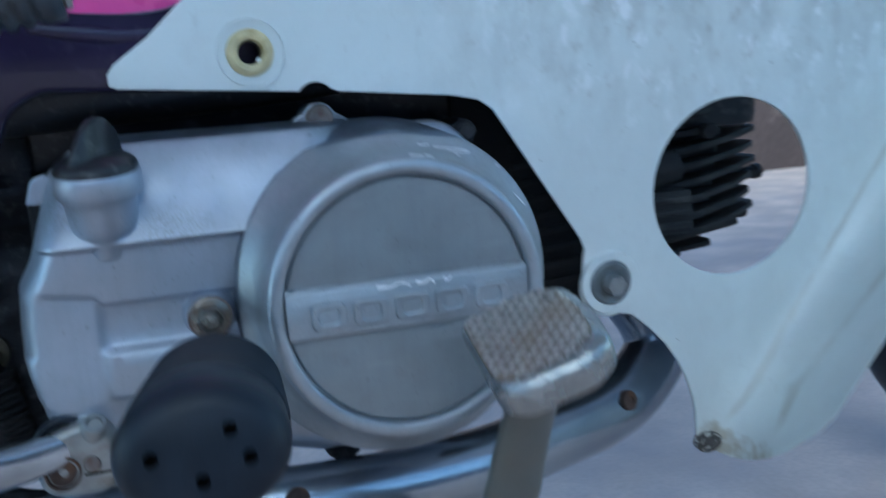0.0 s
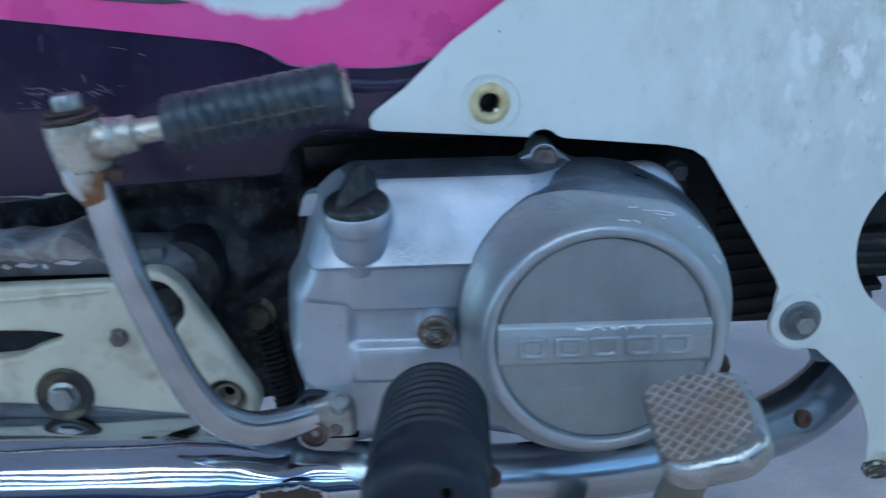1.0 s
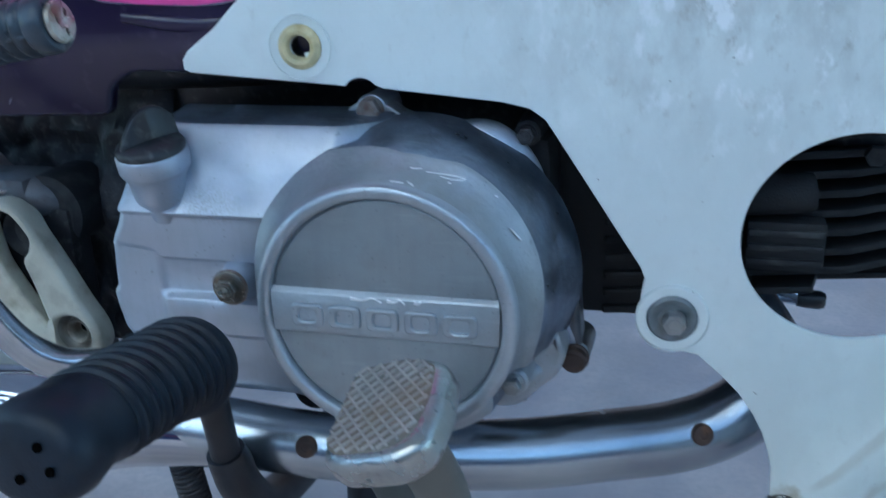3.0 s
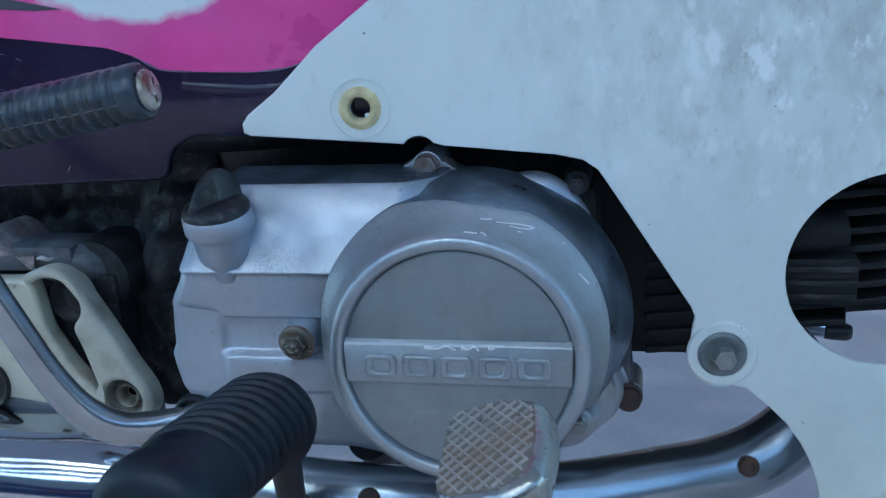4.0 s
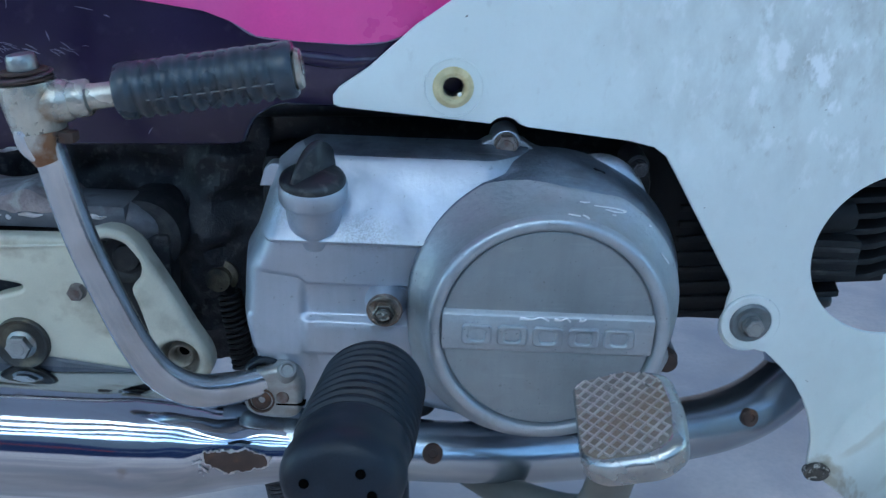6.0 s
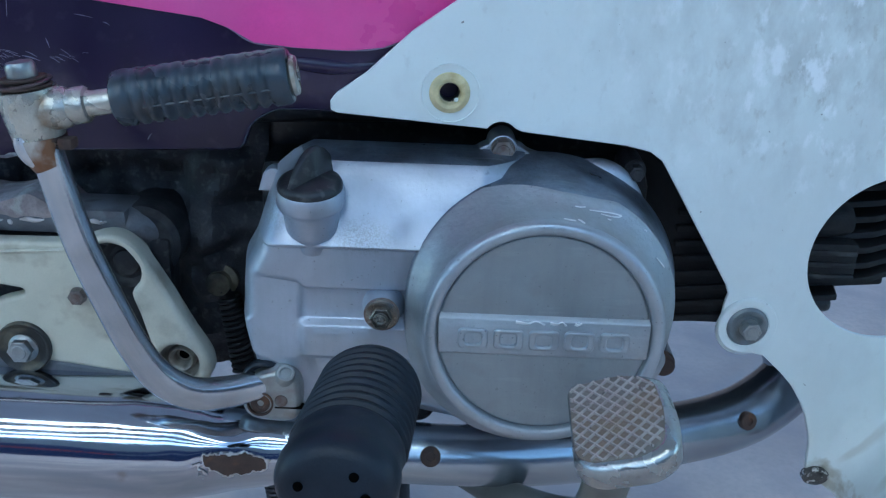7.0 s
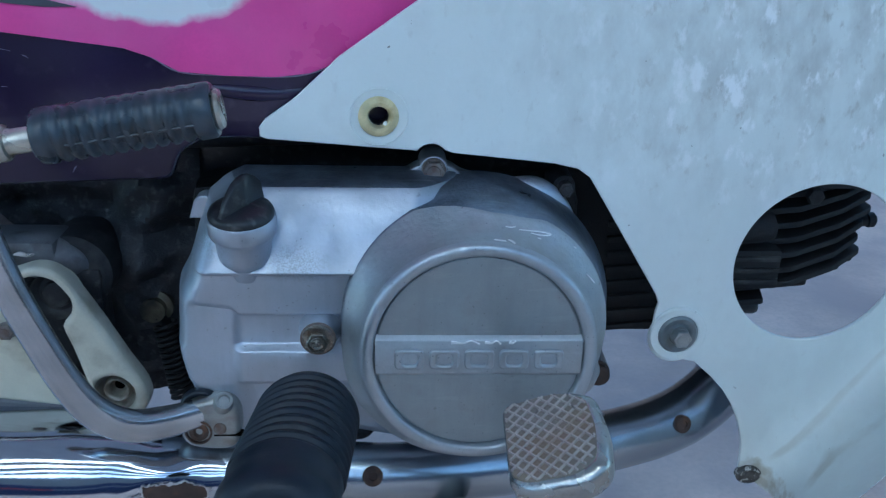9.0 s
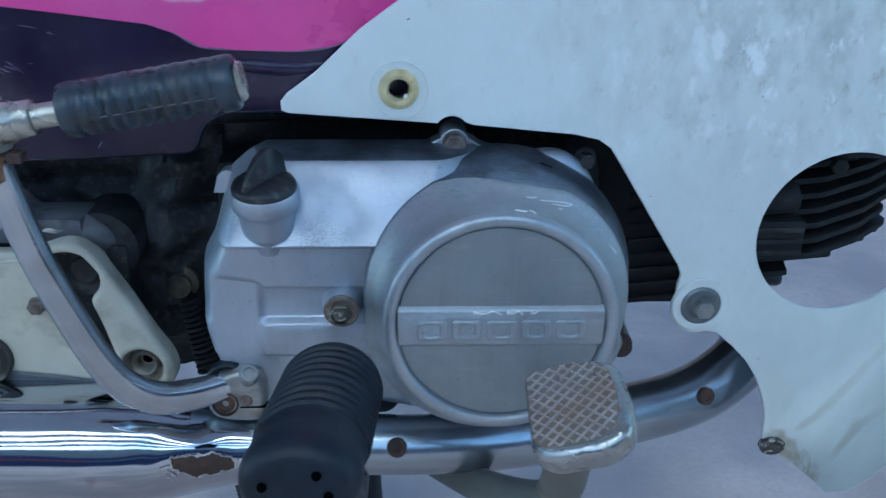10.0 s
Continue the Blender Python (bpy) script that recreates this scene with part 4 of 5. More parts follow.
def shield():
    nx = Vector((1, PA, 0))
    nz = Vector((0, PB, 1))
    nn = Vector((PA, -1, PB))
    m = Matrix(((*nx, 0), (*nz, 0), (*nn, 0), (0, 0, 0, 1))).transposed()
    m.translation = (0, PC + 0.002, 0)
    out = [(0.1585, 0.6253), (-0.0379, 0.4863), (-0.0838, 0.4535), (-0.1111, 0.4281), (-0.1290, 0.4153), (-0.1327, 0.4103), (-0.1325, 0.4048), (-0.1285, 0.4031), (-0.0400, 0.3960),
           *[(-0.0282 + 0.0105 * math.cos(a), 0.3903 + 0.0100 * math.sin(a)) for a in np.linspace(math.pi * 0.82, math.pi * 0.20, 8)], (-0.0150, 0.3944), (0.0498, 0.3875), (0.0657, 0.3839), (0.0741, 0.3780), (0.0804, 0.3684), (0.1280, 0.2938), (0.1305, 0.2874),
           (0.1290, 0.2799), *[(0.1467 + 0.0204 * math.cos(a), 0.2617 + 0.0204 * math.sin(a)) for a in np.linspace(math.radians(152), math.radians(290), 10)], (0.1625, 0.2406), (0.1762, 0.2283), (0.1872, 0.2166), (0.1958, 0.2038), (0.2019, 0.1919), (0.2071, 0.1772), (0.2095, 0.1666),
           (0.2108, 0.1459), (0.2125, 0.1397), (0.2203, 0.1369), (0.2408, 0.1580), (0.2954, 0.2221), (0.3631, 0.3017), (0.4305, 0.3809), (0.4879, 0.4517), (0.5070, 0.6237)]
    hole = circle(0.2400, 0.3151, 0.0600, 72, 0.968)
    small = circle(-0.0608, 0.4175, 0.0062, 28)
    return slab(out, [hole, small], 0.0032, 0.0008, m)


leg = part("leg_shield", shield(), WHITE, bike, "scuffed white plastic leg shield with a round hole", angle=30)


def wing():
    """The outer wing of the shield, which turns out towards the viewer."""
    bm = bmesh.new()
    rows = []
    for i in range(33):
        u = i / 32
        s = 0.33 * u
        lift = min(1.0, s / 0.05) ** 0.6
        fx, fz = 0.2203 + 0.655 * s - 0.0204 * lift, 0.1369 + 0.755 * s + 0.0154 * lift
        f = on_plane(fx, fz) + Vector((0, 0.0002, 0))
        e = Vector((0.205 + 0.640 * s, -0.040, 0.186 + 0.755 * s))
        # rounded lower corner
        cut = max(0.0, 1 - s / 0.020)
        e = e.lerp(f, 0.16 * cut * cut)
        c = f + Vector((0.0438, 0.0042, -0.0332)) * (0.75 + 0.25 * lift)
        row = []
        for j in range(17):
            t = j / 16
            p = (1 - t) ** 2 * f + 2 * t * (1 - t) * c + t * t * e
            row.append(bm.verts.new(p))
        rows.append(row)
    for a, b in zip(rows, rows[1:]):
        for k in range(16):
            bm.faces.new((a[k], a[k + 1], b[k + 1], b[k]))
    bmesh.ops.recalc_face_normals(bm, faces=bm.faces)
    back = [bm.verts.new(v.co + Vector((0.0018, 0.0016, -0.0012))) for row in rows for v in row]
    w = len(rows[0])
    for i in range(len(rows) - 1):
        for k in range(w - 1):
            bm.faces.new((back[i * w + k], back[(i + 1) * w + k], back[(i + 1) * w + k + 1], back[i * w + k + 1]))
    rim = [(i, w - 1) for i in range(len(rows))]
    for line in (rim, [(0, k) for k in range(w)]):
        for (i, k), (i2, k2) in zip(line, line[1:]):
            bm.faces.new((rows[i][k], rows[i2][k2], back[i2 * w + k2], back[i * w + k]))
    return bm


part("wing", wing(), WHITE, leg, angle=40)
g = on_plane(-0.0608, 0.4175)
gdir = Vector((PA, -1, PB))
bm = lathe([(0.0062, -0.006), (0.0062, 0.0008), (0.0072, 0.0026), (0.0092, 0.0031), (0.0112, 0.0022), (0.0124, 0.0006), (0.0124, -0.001)], g, gdir, 40)
part("grommet", bm, YELLOW, leg, "yellowed plastic ring round an empty screw hole")
part("moulded_ring", lathe([(0.0172, 0.0012), (0.0174, 0.0021), (0.0177, 0.0021), (0.0179, 0.0012)], g + Vector((0.0004, 0, 0)), gdir, 48), WHITE, leg)
part("plastic_chip", lathe([(0, 0.0012), (0.0013, 0.0008), (0.0016, -0.0005), (0.0012, -0.0015), (0, -0.0018)], g + Vector((0.0042, -0.0003, -0.0042)), (-0.4, -0.9, 0.4), 10), WHITE, leg)
part("hole_sleeve", lathe([(0.0062, -0.003), (0.0062, -0.03), (0, -0.03)], g, gdir, 28), DARK, leg)
b = on_plane(0.1467, 0.2642)
bm = lathe([(0.0205, -0.001), (0.0205, 0.0012), (0.0196, 0.0024), (0.0150, 0.0024), (0.0140, 0.0014), (0.0140, -0.001)], b, gdir, 48)
part("collar", bm, WHITE, leg)
bm = lathe([(0.0142, 0.0), (0.0142, 0.0020), (0.0125, 0.0034), (0.0100, 0.0030), (0.0078, 0.0014), (0.0, 0.0014)], b, gdir, 40)
washer = part("washer", bm, WASHER, leg, "cupped steel washer with a hex bolt")
flange_bolt(washer, b + gdir * 0.0014 + Vector((0.0012, 0, -0.0010)), gdir, 0.0060, 0.0066, STEEL)
sc = on_plane(0.2179, 0.1423)
bm = lathe([(0, -0.002), (0.0096, -0.002), (0.0100, 0.0030), (0.0086, 0.0046), (0.0060, 0.0034), (0.0046, 0.0044), (0, 0.0040)], sc, gdir, 24, squash=0.72)
part("lower_screw", bm, CORRODED, leg, "corroded screw at the shield's lower tip")

# ---- exhaust ----
pipe = part("exhaust_pipe", tube([(-0.175, 0.045, 0.178, 0.0225, 0.0225), (-0.12, 0.045, 0.176, 0.0215, 0.0215), (-0.06, 0.048, 0.1715, 0.0208, 0.0208), (0.0, 0.065, 0.1625, 0.0220, 0.0220), (0.06, 0.085, 0.1577, 0.0228, 0.0228),
                                   (0.11, 0.104, 0.1582, 0.0230, 0.0230), (0.155, 0.121, 0.1602, 0.0234, 0.0234), (0.187, 0.132, 0.1705, 0.0234, 0.0234), (0.211, 0.140, 0.192, 0.0228, 0.0228), (0.210, 0.148, 0.215, 0.022, 0.022), (0.190, 0.160, 0.246, 0.020, 0.020)], 36, 8),
            PIPE, bike, "blued chrome exhaust pipe with rusty screw heads", angle=60)
def bulge(x, a):
    """Height of the knocked bump on the muffler's cone."""
    return 0.0026 * math.exp(-(((x + 0.200) / 0.014) ** 2) - ((a - 2.72) / 0.30) ** 2)


MUF = smooth_path([(0.0216, 0.170), (0.0222, 0.155), (0.0238, 0.138), (0.0262, 0.118), (0.0295, 0.096), (0.0345, 0.074), (0.0395, 0.052), (0.0425, 0.034), (0.0440, 0.015), (0.0440, -0.02), (0.0440, -0.10), (0.0440, -0.30)], 10)
bm = lathe([*map(tuple, MUF), (0, -0.30)], (-0.285, 0.046, 0.1765), (1, 0, -0.02), 128)
for v in bm.verts:
    # dents where the cone was knocked
    k = math.exp(-(((v.co.x + 0.205) / 0.030) ** 2))
    off = Vector((0, v.co.y - 0.046, v.co.z - 0.178))
    if off.length > 0.01:
        v.co += off.normalized() * (bulge(v.co.x, math.atan2(off.z, off.y)) + 0.0006 * k * noise.noise((v.co.x * 75, v.co.y * 60, v.co.z * 110)) + 0.00015 * noise.noise((v.co.x * 30, v.co.y * 90, v.co.z * 90)))
muf = part("muffler", bm, CHROME, bike, "shiny chrome muffler with a rust patch", angle=50)
for at, d in (((-0.0642, 0.0283, 0.1825), Vector((0.1, -0.88, 0.46))), ((0.1706, 0.1032, 0.1737), Vector((0.30, -0.91, 0.28)))):
    part("rusty_screw", lathe([(0, -0.006), (0.0068, -0.006), (0.0068, 0.0004), (0.0060, 0.0012), (0.0030, 0.0013), (0.0026, 0.0003), (0, 0.0003)], at, d, 24), RUST, pipe, "rusty round screw head")


def rust_patch(grow, lift):
    """Where the chrome has flaked off the muffler's cone."""
    bm = bmesh.new()
    c = Vector((-0.2080, 0.046, 0.1790))
    grid = {}
    for i in range(121):
        for j in range(61):
            x = -0.2175 + i * 0.00042
            a = radians(170 + (j - 30) * 1.1)
            h = x + 0.285
            rr = np.interp(h, (0.034, 0.052, 0.074, 0.096, 0.118, 0.138, 0.155, 0.170), (0.0425, 0.0395, 0.0345, 0.0295, 0.0262, 0.0238, 0.0222, 0.0216)) + lift + bulge(x, a)
            d = abs((i - 60) / 58) ** 2 + abs((j - 31) / 14) ** 2 + 0.95 * noise.noise((i * 0.045, j * 0.07, 3.0)) + 0.40 * noise.noise((i * 0.16, j * 0.22, 9.0))
            if d < grow:
                grid[i, j] = bm.verts.new((x, 0.046 + rr * math.cos(a), 0.1765 - 0.02 * h + rr * math.sin(a)))
    for (i, j) in grid:
        q = [grid.get(k) for k in ((i, j), (i + 1, j), (i + 1, j + 1), (i, j + 1))]
        if all(q):
            bm.faces.new(q)
    loose = [v for v in bm.verts if not v.link_faces]
    bmesh.ops.delete(bm, geom=loose, context="VERTS")
    return bm


# bare rim, drawn wider to paint the bump's white highlight too
part("bare_edge", rust_patch(1.05, 0.0009), BARE, muf, "bare metal round the flaked chrome, widened as a painted highlight")
part("rust_patch", rust_patch(0.75, 0.0012), RUST, muf, "brown patch where the chrome flaked off")

# ---- footpeg ----
E0, E1 = Vector((-0.0985, -0.022, 0.2640)), Vector((-0.1045, -0.1475, 0.2830))
pd = (E1 - E0).normalized()
L = (E1 - E0).length
prof = [(0.0, 0.0), (0.0200, 0.0), (0.0262, 0.004), (0.0280, 0.010)]
for k in range(9):
    h = 0.0130 + k * 0.0088
    prof += [(0.0280, h), (0.0286, h + 0.0007), (0.0281, h + 0.0014), (0.0262, h + 0.0022), (0.0258, h + 0.0036), (0.0270, h + 0.0052), (0.0277, h + 0.0074)]
prof += [(0.0270, 0.0945), (0.0268, L - 0.026), (0.0278, L - 0.016), (0.0274, L - 0.010), (0.0258, L - 0.005), (0.0228, L - 0.0018), (0.0185, L - 0.0003), (0.0, L + 0.0006)]
bm = lathe(prof, E0, pd, 56)
pegm = frame_to(E0, pd)
pegi = pegm.inverted()
for v in bm.verts:
    q = pegi @ v.co
    t = min(1.0, max(0.0, q.z / L))
    trim = min(1.0, max(0.0, (t - 0.10) / 0.25)) * min(1.0, max(0.0, (0.86 - t) / 0.05))
    under = 1 - 0.26 * trim if q.y < 0 else 1.0  # the body is cut back below, the end swells again
    v.co = pegm @ Vector((q.x * 1.03, q.y * under * (0.97 - 0.13 * t) - 0.0012 * t, q.z))
peg = part("footpeg", bm, RUBBER, bike, "black ribbed rubber footpeg", angle=30)
# black discs on the end face paint the shade of the mould holes
for a, r in ((35, 0.0115), (178, 0.0150), (268, 0.0085), (-12, 0.0150)):
    m = frame_to(E1, pd)
    p = m @ Vector((r * math.cos(radians(a)), r * math.sin(radians(a)), 0.0003))
    part("hole_shade_disc", lathe([(0.0023, 0.0004), (0.0021, 0.0011), (0.0, 0.0011)], p, pd, 16), HOLE_SHADE, peg)
stay = tube([(-0.097, -0.020, 0.258, 0.010, 0.010), (-0.099, -0.012, 0.235, 0.0090, 0.0090), (-0.101, -0.004, 0.205, 0.0086, 0.0086), (-0.103, 0.002, 0.186, 0.0090, 0.0090)], 20, 6)
bracket = part("footpeg_stay", stay, BLACK_STEEL, bike, "black steel footpeg stay passing before the exhaust")
bm = tube([(-0.103, 0.001, 0.192, 0.0115, 0.0115), (-0.102, 0.004, 0.182, 0.0130, 0.0125), (-0.100, 0.010, 0.162, 0.0128, 0.0128), (-0.098, 0.034, 0.136, 0.0125, 0.0125), (-0.100, 0.10, 0.118, 0.013, 0.013), (-0.100, 0.20, 0.118, 0.013, 0.013)], 24, 6, up=(1, 0, 0))
part("knuckle", bm, BLACK_STEEL, bracket)
bm = tube([(-0.104, 0.040, 0.130, 0.012, 0.012), (-0.112, 0.046, 0.10, 0.012, 0.012), (-0.112, 0.060, 0.06, 0.012, 0.012), (-0.110, 0.075, 0.012, 0.012, 0.012)], 20, 6)
part("stand_leg", bm, BLACK_STEEL, bike, "scuffed dark steel stand leg under the engine")


def coil(a, b, r, wire, turns, mat, parent, name="spring"):
    a, b = Vector(a), Vector(b)
    m = frame_to(a, b - a)
    n = int(turns * 12)
    bm = tube([(*(m @ Vector((r * math.cos(k * math.pi / 6), r * math.sin(k * math.pi / 6), (b - a).length * k / n))), wire, wire) for k in range(n + 1)], 6, 1, up=(b - a), smooth=False)
    return part(name, bm, mat, parent)


# the first spring's dark metal stands for the shadow it hangs in
coil((-0.175, 0.062, 0.150), (-0.161, 0.062, 0.060), 0.0095, 0.0017, 24, DARK, bike)
coil((-0.216, 0.118, 0.252), (-0.206, 0.112, 0.195), 0.0075, 0.0016, 14, FIN, bike)

# ---- brake pedal ----
PO = Vector((0.0280, -0.0865, 0.2888))
pu = Vector((0.93, -0.10, 0.35)).normalized()
pv = Vector((0.0, 0.958, 0.285))
pv = (pv - pu * pu.dot(pv)).normalized()
pn = pu.cross(pv).normalized()
PM = Matrix((pu, pv, pn)).transposed().to_4x4()
PM.translation = PO
PAD = rounded([(-0.0250, -0.0240), (-0.0160, -0.0315), (0.0130, -0.0340), (0.0260, -0.0265), (0.0290, -0.004), (0.0265, 0.0190), (0.0170, 0.0255), (0.0040, 0.0290), (-0.0240, 0.0280)], 0.006, 6)
pedal = part("brake_pedal", slab(PAD, [], 0.018, 0.0060, PM @ pose(0, 0, -0.0092), 5), PAD_METAL, bike, "worn chrome brake pedal with cross-hatched tread")


def tread():
    bm = bmesh.new()
    lim = [(x * 0.84 - 0.0015, y * 0.84 + 0.001) for x, y in PAD]

    def inside(x, y):
        hit = False
        for (ax, ay), (bx, by) in zip(lim, lim[1:] + lim[:1]):
            if (ay > y) != (by > y) and x < (bx - ax) * (y - ay) / (by - ay) + ax:
                hit = not hit
        return hit

    for ang in (38, -48):
        d, nrm = Vector((math.cos(radians(ang)), math.sin(radians(ang)))), Vector((-math.sin(radians(ang)), math.cos(radians(ang))))
        for k in range(-8, 9):
            run = [s * 0.0008 for s in range(-50, 51) if inside(*(nrm * (k * 0.0049) + d * (s * 0.0008)))]
            if len(run) < 4:
                continue
            pts = []
            for s in (run[0], run[-1]):
                c = nrm * (k * 0.0049) + d * s
                pts.append([bm.verts.new(PM @ Vector((c.x + nrm.x * w, c.y + nrm.y * w, h))) for w, h in ((-0.0008, -0.0008), (-0.00030, 0.0014), (0.00030, 0.0014), (0.0008, -0.0008))])
            a, b = pts
            for j in range(3):
                bm.faces.new((a[j], a[j + 1], b[j + 1], b[j]))
            bm.faces.new(a)
            bm.faces.new(b)
    return bm


part("tread_plate", slab([(x * 0.86 - 0.0015, y * 0.86 + 0.001) for x, y in PAD], [], 0.0016, 0.0005, PM @ pose(0, 0, -0.0006)), TREAD, pedal, "rusty worn tread plate")
part("tread", tread(), RIDGE, pedal, smooth=False)
part("arm", tube([(0.036, -0.086, 0.274, 0.0140, 0.0070), (0.037, -0.062, 0.246, 0.0142, 0.0075), (0.038, -0.040, 0.216, 0.0145, 0.0080), (0.038, -0.026, 0.192, 0.0142, 0.0085), (0.035, -0.016, 0.174, 0.0135, 0.0090), (0.024, -0.002, 0.162, 0.0130, 0.0095),
                  (0.008, 0.018, 0.152, 0.0125, 0.0095), (-0.010, 0.042, 0.143, 0.0120, 0.0090), (-0.030, 0.072, 0.134, 0.0110, 0.0085), (-0.050, 0.100, 0.128, 0.0105, 0.0080)], 24, 8, up=(0, -0.7, 0.7)), ARM_PAINT, pedal, "plain dull grey pedal arm")
part("stand_foot", tube([(-0.098, 0.200, 0.118, 0.013, 0.013), (-0.098, 0.202, 0.070, 0.013, 0.013), (-0.098, 0.204, 0.030, 0.014, 0.014), (-0.098, 0.204, 0.006, 0.015, 0.015)], 20, 4, up=(1, 0, 0)), BLACK_STEEL, bike, "dark far foot of the stand")

# ---- kick starter ----
kick = part("kick_starter", tube([(-0.2622, -0.040, 0.406, 0.0070, 0.0068), (-0.2600, -0.036, 0.384, 0.0078, 0.0074), (-0.2548, -0.028, 0.345, 0.0082, 0.0076), (-0.2482, -0.018, 0.310, 0.0085, 0.0076), (-0.2400, -0.008, 0.2755, 0.0090, 0.0078), (-0.2293, 0.001, 0.2495, 0.0098, 0.0082),
                                  (-0.2130, 0.009, 0.2350, 0.0102, 0.0085), (-0.196, 0.018, 0.2310, 0.0100, 0.0085), (-0.180, 0.026, 0.2312, 0.0092, 0.0078), (-0.168, 0.032, 0.2322, 0.0084, 0.0070), (-0.156, 0.041, 0.2335, 0.0080, 0.0068)], 24, 8, up=(0, 1, 0),
                 section=[(math.copysign(abs(math.cos(a)) ** 0.74, math.cos(a)), math.copysign(abs(math.sin(a)) ** 0.74, math.sin(a))) for a in (2 * math.pi * k / 28 for k in range(28))]), LEVER, bike, "plated kick starter lever with folding rubber pedal", angle=80)
hd = Vector((0.05, -1, 0.04)).normalized()
HUBLINE = rounded([(-0.1865, 0.2150), (-0.1790, 0.2080), (-0.1570, 0.2065), (-0.1492, 0.2115), (-0.1482, 0.2310), (-0.1515, 0.2415), (-0.1610, 0.2455), (-0.1720, 0.2430), (-0.1810, 0.2390), (-0.1865, 0.2330)], 0.009, 6)
hub = part("clamp_hub", slab(HUBLINE, [], 0.030, 0.0050, upright(0.0375), 4), STEEL, kick, "clamped steel hub", angle=50)
part("spindle", lathe([(0.0084, -0.003), (0.0084, 0.0012), (0.0074, 0.0014), (0.0070, -0.0012), (0.0064, -0.0012), (0.0061, 0.0006), (0.0035, 0.0010), (0.0020, -0.0004), (0, -0.0004)], (-0.1742, 0.0222, 0.2215), hd, 28), RUST, kick)
bm = lathe([(0, 0), (0.0066, 0), (0.0066, 0.0075), (0.0054, 0.0095), (0.0040, 0.0095), (0.0034, 0.0080), (0, 0.0080)], (-0.1590, 0.0285, 0.2370), (0.20, -0.62, 0.75), 20)
part("clamp_bolt", bm, STEEL, kick)
# black bar paints the shade inside the clamp's slot
part("clamp_slot_shade", block((-0.1650, 0.0222, 0.2182), (-0.1470, 0.0290, 0.2194), 0.0003), HOLE_SHADE, kick)
part("slot_screw", lathe([(0, 0), (0.0042, 0), (0.0036, 0.0014), (0, 0.0010)], (-0.1608, 0.0224, 0.2240), (0.05, -1, 0.25), 18), BOLT, kick)
part("seal", lathe([(0.0145, -0.004), (0.0140, 0.0010), (0.0128, 0.0022), (0.0112, 0.0012), (0.0100, -0.002), (0, -0.002)], (-0.1735, 0.0310, 0.2325), OUT, 32), RUBBER, cover)
K0 = Vector((-0.2672, -0.0365, 0.4180))
bm = lathe([(0, -0.0140), (0.0112, -0.0140), (0.0128, -0.0115), (0.0138, -0.004), (0.0145, 0.008), (0.0140, 0.0125), (0.0, 0.0125)], K0, Vector((-0.12, -0.06, 0.97)), 32)
part("knuckle", bm, KNUCKLE, kick, "yellowed plated hinge knuckle")
kz = Vector((-0.12, -0.06, 0.97)).normalized()
for r, h, tilt, mat in ((0.0128, 0.0128, (-0.10, -0.02, 0.97), RUST), (0.0132, 0.0146, (-0.16, -0.08, 0.97), PIN), (0.0112, 0.0166, (-0.09, -0.04, 0.97), RUST)):
    part("washer", lathe([(0, 0), (r - 0.0005, 0), (r, 0.0005), (r, 0.0012), (r - 0.0006, 0.0017), (0, 0.0017)], K0 + kz * h, tilt, 32), mat, kick)
part("pivot_bolt", lathe([(0, 0.017), (0.0070, 0.017), (0.0073, 0.0190), (0.0071, 0.0240), (0.0062, 0.0256), (0.0030, 0.0262), (0, 0.0262)], K0, kz, 24), STEEL, kick)
fork = part("lower_fork", tube([(-0.2650, -0.040, 0.4060, 0.0104, 0.0098), (-0.2640, -0.040, 0.3995, 0.0096, 0.0094), (-0.2612, -0.039, 0.3915, 0.0076, 0.0076)], 16, 4), FORK, kick, "plated fork with orange rust")
part("fork_cheek", tube([(-0.2705, -0.0432, 0.4075, 0.0048, 0.0060), (-0.2695, -0.0437, 0.4020, 0.0050, 0.0062), (-0.2668, -0.0434, 0.3965, 0.0042, 0.0056), (-0.2630, -0.0420, 0.3925, 0.0020, 0.0036)], 16, 5), BARE, fork, "bright bare cheek of the fork")
part("rust_edge", lathe([(0.0122, -0.0148), (0.0131, -0.0135), (0.0132, -0.0118)], K0, kz, 32), RUST, kick)
R0, R1 = Vector((-0.2240, -0.0383, 0.4270)), Vector((-0.1385, -0.0347, 0.4411))
rd = (R1 - R0).normalized()
RL = (R1 - R0).length
bm = lathe([(0, -0.004), (0.0108, -0.004), (0.0112, 0.0040), (0.0108, 0.0100), (0.0098, 0.0135), (0.0088, 0.0150), (0.0092, 0.0160), (0.0092, 0.0225), (0.0086, 0.0235), (0.0068, 0.0242), (0.0064, 0.0260), (0.0062, 0.0480), (0, 0.0480)], (-0.2625, -0.0372, 0.4197), rd, 24)
part("shaft", bm, KNUCKLE, kick, "stepped yellowed shaft")
part("stop_tab", block((-0.2545, -0.0430, 0.4010), (-0.2470, -0.0340, 0.4068), 0.0015), RUST, kick, "small rusty stop tab")
prof = [(0.0090, 0.0, 0), (0.0118, 0.0002, 0), (0.0136, 0.0016, 0), (0.0140, 0.0048, 0)]
for k in range(11):
    h = 0.0072 + k * 0.0066
    prof += [(0.0140, h, 0), (0.0139, h + 0.0009, 0.45), (0.0138, h + 0.0018, 1), (0.0138, h + 0.0030, 1), (0.0139, h + 0.0038, 0.45), (0.0140, h + 0.0048, 0)]
